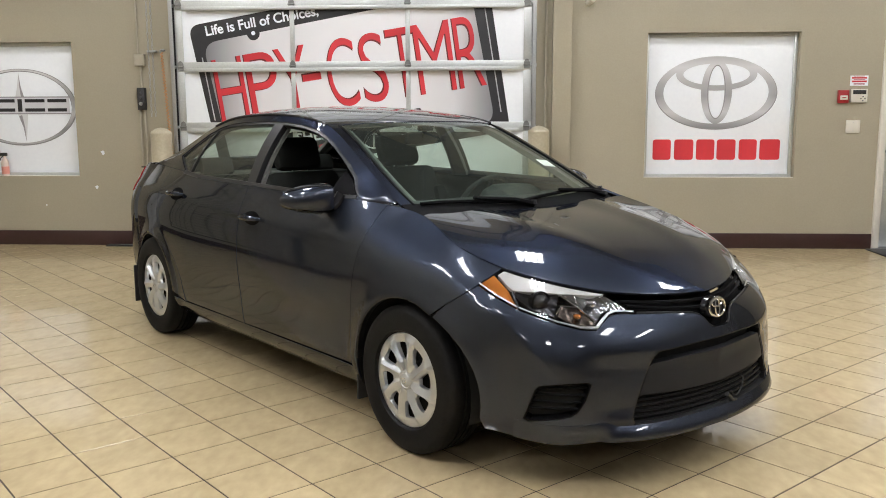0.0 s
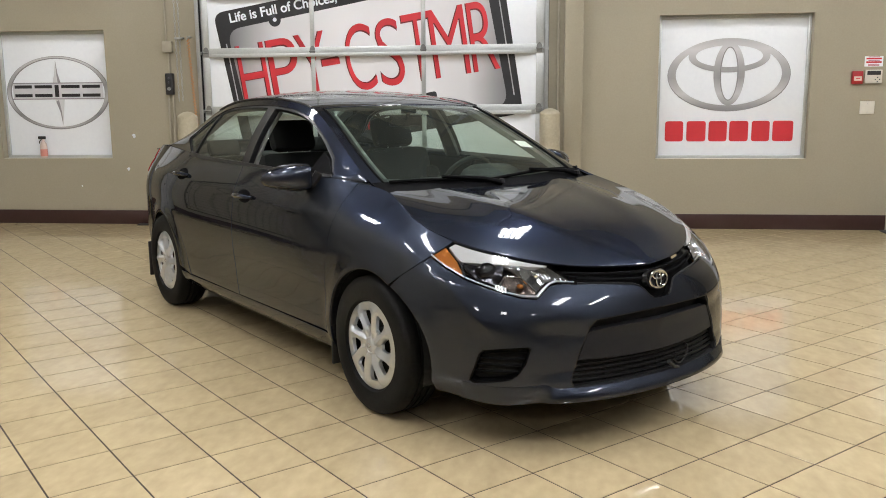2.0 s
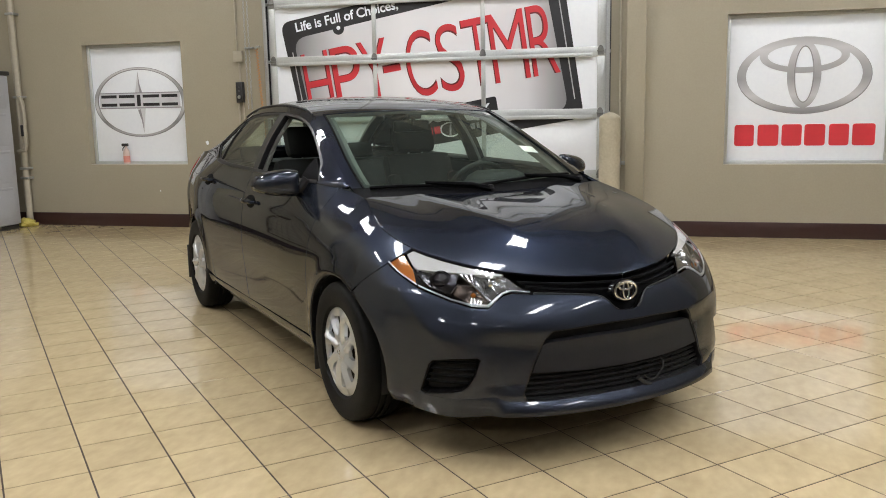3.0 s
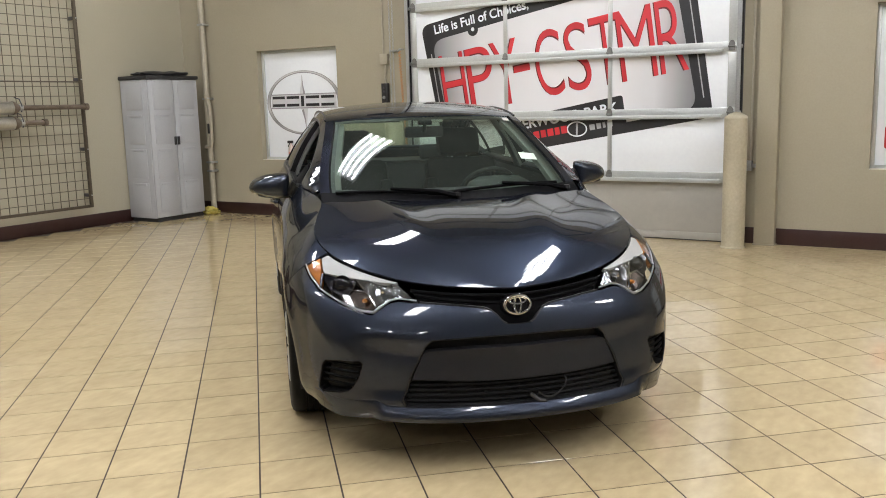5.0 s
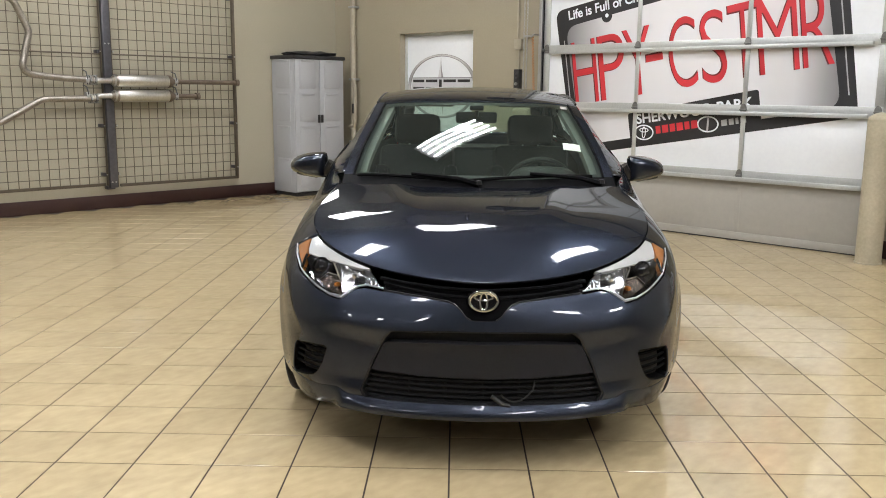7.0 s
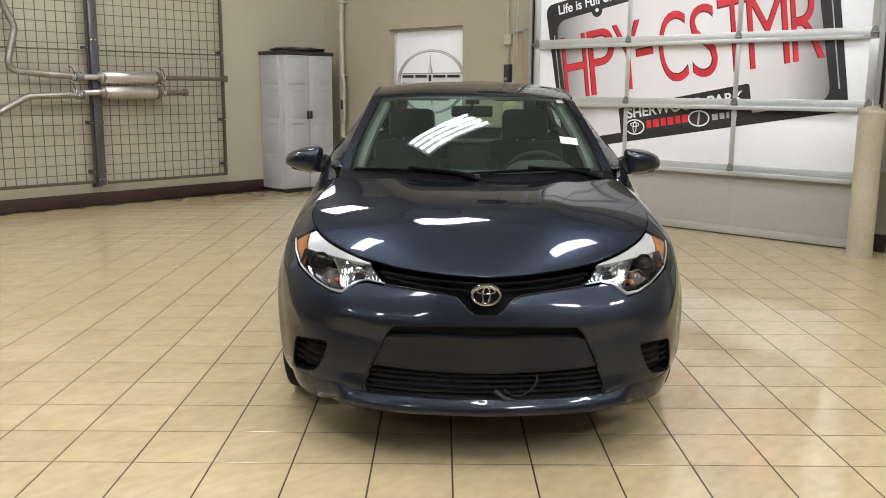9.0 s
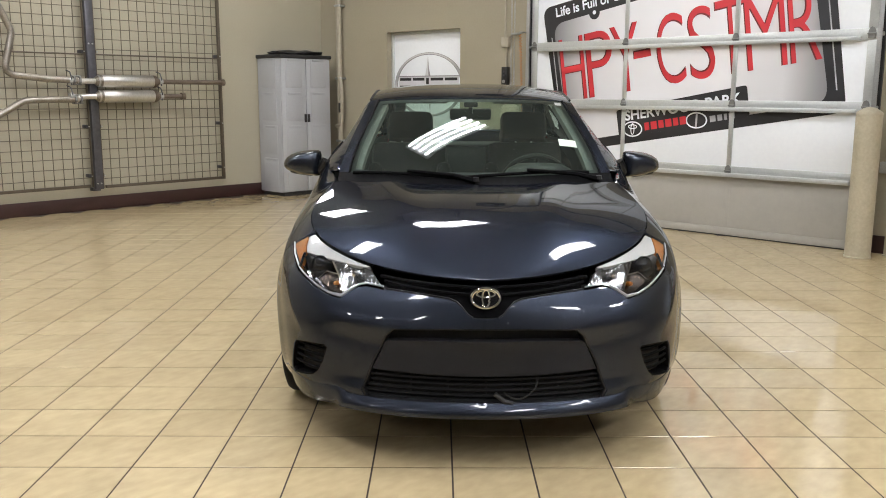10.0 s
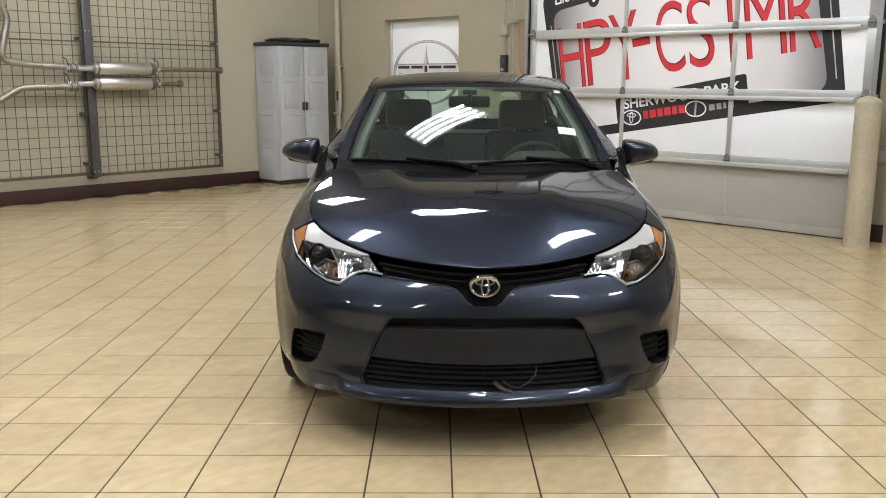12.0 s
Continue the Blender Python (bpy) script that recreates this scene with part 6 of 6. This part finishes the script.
part("eye", Shape().lathe([(0.024, -0.057), (0.0, -0.06)], 14, Matrix.Translation((0.01, -0.08, -0.05)) @ pose(0, 0, 0, 70, 0, 30)), BLACK_PLASTIC, ob)
for x, z, r in ((-4.548, 1.019, 0.022), (-4.637, 0.637, 0.02), (-5.22, 0.44, 0.008)):
    ob = thing("paint_chip", pose(x, WALL_Y - 0.0006, z), "bare white chip in the taupe wall paint", "paint chip", "paint chips")
    random.seed(int(x * 100))
    part("chip", Shape().prism([(r * (0.6 + 0.7 * random.random()) * math.cos(t), r * (0.6 + 0.8 * random.random()) * math.sin(t)) for t in np.linspace(0, 2 * math.pi, 10)[:-1]], lambda a, b, c: (a, -c, b), 0.0006), WHITE_PANEL, ob, "", 0)
ob = thing("door_stop", pose(-4.42, 9.44, 0), "flat black rubber strip on the tiles at the wall foot", "rubber strip")
part("strip", Shape().box((-0.1, -0.04, 0), (0.2, 0.05, 0.018), 0.005), BLACK_PLASTIC, ob)

# ---- exit door at the end of the wall ----
ex = thing("door_2", pose(0, 0, 0), "pale grey metal door with push bar and glass", "door", "", "structure")
X0, X1, Z1 = EXIT[0], EXIT[1], EXIT[3]
for lo, hi in (((X0 - 0.02, 9.50, 0), (X0 + 0.05, 9.64, Z1)), ((X1 - 0.05, 9.50, 0), (X1 + 0.02, 9.64, Z1)), ((X0 + 0.05, 9.50, Z1 - 0.06), (X1 - 0.05, 9.64, Z1 + 0.02))):
    part("jamb", Shape().box(lo, hi, 0.006), CREAM_PLASTIC, ex)
for lo, hi in (((X0 + 0.055, 9.55, 0.02), (X0 + 0.16, 9.595, Z1 - 0.065)), ((X1 - 0.16, 9.55, 0.02), (X1 - 0.055, 9.595, Z1 - 0.065)), ((X0 + 0.16, 9.55, 0.02), (X1 - 0.16, 9.595, 0.28)), ((X0 + 0.16, 9.55, 1.0), (X1 - 0.16, 9.595, 1.1)), ((X0 + 0.16, 9.55, Z1 - 0.2), (X1 - 0.16, 9.595, Z1 - 0.065))):
    part("rail", Shape().box(lo, hi, 0.004), ALU, ex)
part("pane", Shape().box((X0 + 0.16, 9.568, 0.28), (X1 - 0.16, 9.576, 1.0)), WHITE_PANEL, ex)
part("pane", Shape().box((X0 + 0.16, 9.568, 1.1), (X1 - 0.16, 9.576, Z1 - 0.2)), WHITE_PANEL, ex)
part("push_bar", Shape().tube([(X0 + 0.08, 9.55, 1.02), (X0 + 0.08, 9.48, 1.02), (X1 - 0.08, 9.48, 1.02), (X1 - 0.08, 9.55, 1.02)], 0.018, 8), STEEL, ex)
part("threshold", Shape().box((X0 - 0.02, 9.40, 0.0), (X1 + 0.02, 9.66, 0.012), 0.004), STEEL, ex)
part("outside", Shape().box((X0 - 0.02, 9.66, 0), (X1 + 0.02, 9.70, Z1 + 0.02)), GREY_DOOR, ex)
ob = thing("door_mat", pose(4.02, 9.20, 0), "dark rubber door mat on the tiles", "mat")
part("mat", Shape().box((-0.42, -0.26, 0), (0.5, 0.26, 0.014), 0.005), BLACK_PLASTIC, ob)

# ---- plastic cabinet by the corner ----
cx0, cx1, cy0, cy1, ch = -7.53, -7.0, 8.385, 9.225, 1.855
cb = thing("plastic_cabinet", pose(0, 0, 0), "tall grey plastic cabinet with two doors by the wall", "cabinet")
part("plinth", Shape().box((cx0 + 0.02, cy0 + 0.02, 0), (cx1 - 0.02, cy1 - 0.02, 0.05), 0.005), BLACK_PLASTIC, cb)
part("body", Shape().box((cx0, cy0, 0.05), (cx1 - 0.03, cy1, ch), 0.012), CABINET, cb)
part("lid", Shape().box((cx0 - 0.01, cy0 - 0.02, ch), (cx1 + 0.015, cy1 + 0.02, ch + 0.05), 0.012), BLACK_PLASTIC, cb)
for k in range(4):
    z0, z1 = 0.13 + k * 0.445, 0.13 + k * 0.445 + 0.385
    part("side_panel", Shape().box((cx0 + 0.10, cy0 - 0.006, z0), (cx1 - 0.11, cy0 + 0.002, z1), 0.006), CABINET, cb)
    part("side_ledge", Shape().box((cx0 + 0.16, cy0 - 0.014, z1 - 0.03), (cx1 - 0.15, cy0 - 0.004, z1), 0.005), CABINET, cb)
ym = (cy0 + cy1) / 2
for a, b, s in ((cy0 + 0.004, ym - 0.004, -1), (ym + 0.004, cy1 - 0.004, 1)):
    d = part("door", Shape().box((cx1 - 0.03, a, 0.06), (cx1, b, ch - 0.006), 0.01), CABINET, cb)
    for k in range(4):
        z0, z1 = 0.13 + k * 0.445, 0.13 + k * 0.445 + 0.385
        part("door_panel", Shape().box((cx1 - 0.002, a + 0.07, z0), (cx1 + 0.006, b - 0.07, z1), 0.006), CABINET, d)
        part("panel_ledge", Shape().box((cx1 + 0.004, a + 0.10, z1 - 0.03), (cx1 + 0.014, b - 0.10, z1), 0.005), CABINET, d)
    part("handle", Shape().box((cx1, (ym - 0.045) if s < 0 else (ym + 0.008), 1.0), (cx1 + 0.018, (ym - 0.008) if s < 0 else (ym + 0.045), 1.11), 0.006), BLACK_PLASTIC, d)
bag = thing("black_bag", pose(-7.26, 8.83, ch + 0.05), "crumpled black bag lying on top of the cabinet", "bag")
bs = Shape()
bm = bmesh.new()
bmesh.ops.create_icosphere(bm, subdivisions=3, radius=1)
for v in bm.verts:
    n = noise.noise(v.co * 2.3) * 0.25 + noise.noise(v.co * 6) * 0.12
    v.co = Vector((v.co.x * 0.25 * (1 + n), v.co.y * 0.43 * (1 + n * 0.7), max(0.0, (v.co.z * 0.5 + 0.3) * 0.08 * (1 + n * 2))))
bm.verts.index_update()
bs.add([v.co[:] for v in bm.verts], [[v.index for v in f.verts] for f in bm.faces])
bm.free()
part("bag_body", bs, BLACK_PLASTIC, bag)
cl = thing("cloth", pose(-7.03, 9.36, 0), "crumpled yellow cloth on the floor behind the cabinet", "cloth")
bm = bmesh.new()
bmesh.ops.create_icosphere(bm, subdivisions=3, radius=1)
for v in bm.verts:
    n = noise.noise(v.co * 2.7 + Vector((3, 1, 0))) * 0.45 + noise.noise(v.co * 7) * 0.2
    v.co = Vector((v.co.x * 0.13 * (1 + n), v.co.y * 0.10 * (1 + n), max(0.0, (v.co.z * 0.5 + 0.35) * 0.09 * (1 + n * 1.6))))
bm.verts.index_update()
cs = Shape().add([v.co[:] for v in bm.verts], [[v.index for v in f.verts] for f in bm.faces])
bm.free()
part("cloth_body", cs, YELLOW_CLOTH, cl, "", 80)

# ---- corner pipe with its trap ----
ob = thing("corner_pipe", pose(-7.065, 9.455, 0), "painted drain pipe running up the corner", "pipe")
part("pipe", Shape().tube([(0, 0, 0.0), (0, 0, CEILING)], 0.04, 14), CONDUIT, ob)
part("branch", Shape().tube([(0.0, -0.02, 1.62), (0.05, -0.03, 1.58), (0.075, -0.03, 1.50), (0.075, -0.03, 1.02), (0.05, -0.03, 0.95), (-0.06, -0.02, 0.93)], 0.026, 10), CONDUIT, ob)
for z in (0.6, 0.72, 1.6, 2.6):
    part("clamp", Shape().box((-0.05, -0.045, z - 0.014), (0.06, 0.07, z + 0.014), 0.004), STEEL, ob)
part("valve", Shape().box((0.03, -0.06, 1.12), (0.075, -0.02, 1.26), 0.01), BLACK_PLASTIC, ob)

# ---- wire mesh panels on the side wall ----
GX = -7.43


def mesh_panel(y0, y1, z0, z1, slim, label):
    ob = thing("wire_mesh_panel", pose(0, 0, 0), label, "wire panel", "wire panels")
    for lo, hi in (((GX - 0.02, y0, z0), (GX + 0.02, y0 + slim[0], z1)), ((GX - 0.02, y1 - slim[1], z0), (GX + 0.02, y1, z1)), ((GX - 0.02, y0 + 0.035, z0), (GX + 0.02, y1 - 0.035, z0 + 0.035)), ((GX - 0.02, y0 + 0.035, z1 - 0.035), (GX + 0.02, y1 - 0.035, z1))):
        part("frame_bar", Shape().box(lo, hi, 0.004), WIRE, ob)
    up = Shape().tube([(0, 0, z0 + 0.02), (0, 0, z1 - 0.02)], 0.0046, 5, False).mesh("wire", WIRE)
    flat_w = Shape().tube([(0, y0 + 0.02, 0), (0, y1 - 0.02, 0)], 0.0046, 5, False).mesh("wire", WIRE)
    n = int((y1 - y0) / 0.117)
    for k in range(1, n + 1):
        y = y0 + (y1 - y0) * k / (n + 1)
        part("wire", up, WIRE, ob).location = (GX, y, 0)
    n = int((z1 - z0) / 0.119)
    for k in range(1, n + 1):
        z = z0 + (z1 - z0) * k / (n + 1)
        part("wire", flat_w, WIRE, ob).location = (GX + 0.006, 0, z)
    part("stiffener", Shape().tube([(GX + 0.012, y0 + 0.02, 1.83), (GX + 0.012, y1 - 0.02, 1.83)], 0.009, 6), WIRE, ob)
    for z in (0.42, 1.0, 1.86, 2.6, 3.3):
        for y in (y0 + 0.02, y1 - 0.02):
            part("bracket", Shape().box((WALL_X + 0.001, y - 0.015, z - 0.02), (GX - 0.018, y + 0.015, z + 0.02), 0.003), DARK_STEEL, ob)
            part("bolt", Shape().tube([(GX + 0.02, y, z), (GX + 0.034, y, z)], 0.007, 6), STEEL, ob)
    return ob


mesh_panel(6.05, 7.74, 0.265, 3.4, (0.01, 0.035), "dark steel wire mesh panel bolted to the side wall")
mesh_panel(3.2, 5.935, 0.285, 3.4, (0.035, 0.01), "wide dark steel wire mesh panel bolted to the wall")
pst = thing("mesh_post", pose(0, 0, 0), "dark blue-grey steel post between the wire panels", "post")
part("channel", Shape().box((GX - 0.03, 5.945, 0.26), (GX + 0.045, 6.04, 3.6), 0.006), DARK_STEEL, pst)
for z in (0.33, 1.95, 2.9):
    for y in (5.965, 6.01):
        part("bolt", Shape().tube([(GX + 0.045, y, z), (GX + 0.056, y, z)], 0.009, 6), STEEL, pst)
part("foot_bracket", Shape().box((WALL_X + 0.001, 5.94, 0.235), (GX - 0.03, 6.035, 0.275), 0.003), DARK_STEEL, pst)
part("head_bracket", Shape().box((WALL_X + 0.001, 5.94, 3.2), (GX - 0.03, 6.035, 3.24), 0.003), DARK_STEEL, pst)

# ---- exhaust pipes hung on the mesh ----
EX = -7.33


def bent(pts, r, n=5):
    """Rounds the corners of a pipe's line."""
    P = [Vector(p) for p in pts]
    out = [P[0]]
    for a, b, c in zip(P, P[1:], P[2:]):
        u, w = b + (a - b).normalized() * r, b + (c - b).normalized() * r
        out += [((1 - t) ** 2) * u + 2 * t * (1 - t) * b + t * t * w for t in (k / n for k in range(n + 1))]
    return out + [P[-1]]


def exhaust(z, runs, tail, label):
    ob = thing("exhaust_pipe", pose(0, 0, 0), label, "exhaust pipe", "exhausts on the mesh")
    y0, y1 = 6.015, 6.755
    part("muffler", Shape().tube([(EX, y0, z), (EX, y0 + 0.012, z), (EX, y0 + 0.02, z), (EX, y1 - 0.02, z), (EX, y1 - 0.012, z), (EX, y1, z)], [0.055, 0.07, 0.073, 0.073, 0.07, 0.055], 20), STAINLESS, ob)
    part("band", Shape().tube([(EX, y0 + 0.016, z), (EX, y0 + 0.045, z)], 0.076, 20), AGED_STEEL, ob)
    part("end_ring", Shape().tube([(EX, y1 - 0.05, z), (EX, y1 - 0.02, z), (EX, y1 + 0.012, z)], [0.0755, 0.076, 0.06], 20), RUSTY, ob)
    part("cone", Shape().tube([(EX, y1, z), (EX, y1 + 0.05, z)], [0.052, 0.032], 14), RUSTY, ob)
    part("cone", Shape().tube([(EX, y0, z), (EX, y0 - 0.03, z)], [0.062, 0.038], 14), AGED_STEEL, ob)
    part("front_pipe", Shape().tube(bent(runs, 0.055), 0.037, 14), AGED_STEEL, ob)
    part("link_pipe", Shape().tube([(EX, y0 - 0.02, z), (EX, y0 - 0.17, z - 0.002), (EX, y0 - 0.25, runs[0][2])], 0.034, 12), STAINLESS, ob)
    part("tail_pipe", Shape().tube([(EX, y1 + 0.04, z), (EX, tail, z)], 0.030, 12), RUSTY, ob)
    part("tip", Shape().tube([(EX, tail - 0.02, z), (EX, tail + 0.025, z)], 0.045, 12), RUSTY, ob)
    for y in (5.735, 5.80):
        fl = part("flange", Shape().tube([(EX, y - 0.010, runs[0][2]), (EX, y + 0.010, runs[0][2])], 0.058, 6), HINGE, ob)
        for dz in (-0.048, 0.048):
            part("bolt", Shape().tube([(EX, y - 0.03, runs[0][2] + dz), (EX, y + 0.03, runs[0][2] + dz)], 0.008, 6), HINGE, fl)
    for y in (5.70, y1 + 0.06):
        part("clamp", Shape().tube([(EX, y - 0.02, z), (EX, y + 0.02, z)], 0.042, 12), STEEL, ob)
        part("hook", Shape().tube([(GX + 0.006, y, z + 0.12), (EX, y, z + 0.10), (EX + 0.038, y, z + 0.03), (EX + 0.02, y, z - 0.05)], 0.007, 6), DARK_STEEL, ob)
    return ob


exhaust(1.525, [(EX, 5.78, 1.53), (EX, 5.45, 1.54), (EX, 5.055, 1.58), (EX, 4.995, 1.655), (EX, 5.10, 2.04), (EX, 4.955, 2.36), (EX, 4.4, 2.52)], 7.69, "stainless exhaust pipe with round muffler on the mesh")
exhaust(1.35, [(EX, 5.78, 1.318), (EX, 5.185, 1.308), (EX, 4.75, 1.065), (EX, 4.2, 0.88)], 7.11, "shorter stainless exhaust pipe hung on the mesh")

# ---- floor tiles, laid at 45 degrees to the walls ----
TILE_S, TILE_A, TILE_O = 0.305, radians(43.35), Vector((0.300, 2.909))
GAP = 0.0066


def tile_shape(s, m):
    h, b = TILE_S / 2 - GAP / 2, 0.0006
    lo = [(-h, -h), (h, -h), (h, h), (-h, h)]
    vs = [m @ Vector((x, y, -0.006)) for x, y in lo] + [m @ Vector((x, y, -b)) for x, y in lo] + [m @ Vector((x * (1 - b / h), y * (1 - b / h), 0.0)) for x, y in lo]
    fs = [(8, 9, 10, 11)] + [(i, (i + 1) % 4, (i + 1) % 4 + 4, i + 4) for i in range(4)] + [(i + 4, (i + 1) % 4 + 4, (i + 1) % 4 + 8, i + 8) for i in range(4)]
    s.add(vs, fs)


tiles, rest = [], Shape()
one = Shape()
tile_shape(one, Matrix())
tile_mesh = one.mesh("tile", TILE, 0)
ca, sa = math.cos(TILE_A), math.sin(TILE_A)
for i in range(-80, 81):
    for j in range(-80, 81):
        a, b = (i + 0.5) * TILE_S, (j + 0.5) * TILE_S
        x, y = TILE_O.x + a * ca - b * sa, TILE_O.y + a * sa + b * ca
        if WALL_X + 0.05 < x < EAST_X - 0.05 and SOUTH_Y + 0.05 < y < WALL_Y + 0.1:
            tiles.append(((x - 0.3) ** 2 + (y - 2.9) ** 2, x, y))
tiles.sort()
floor_ob = bpy.data.objects["floor"]
for k, (_, x, y) in enumerate(tiles):
    m = pose(x, y, 0, 0, 0, math.degrees(TILE_A))
    if k < 300:
        ob = new("tile", tile_mesh)
        ob.parent = floor_ob
        ob.matrix_world = m
    else:
        tile_shape(rest, m)
me = bpy.data.meshes.new("tiles")
me.from_pydata(rest.v, [], rest.f)
me.materials.append(TILE)
tagged(part("tile_field", me, TILE, floor_ob), "", "", "", "stuff")
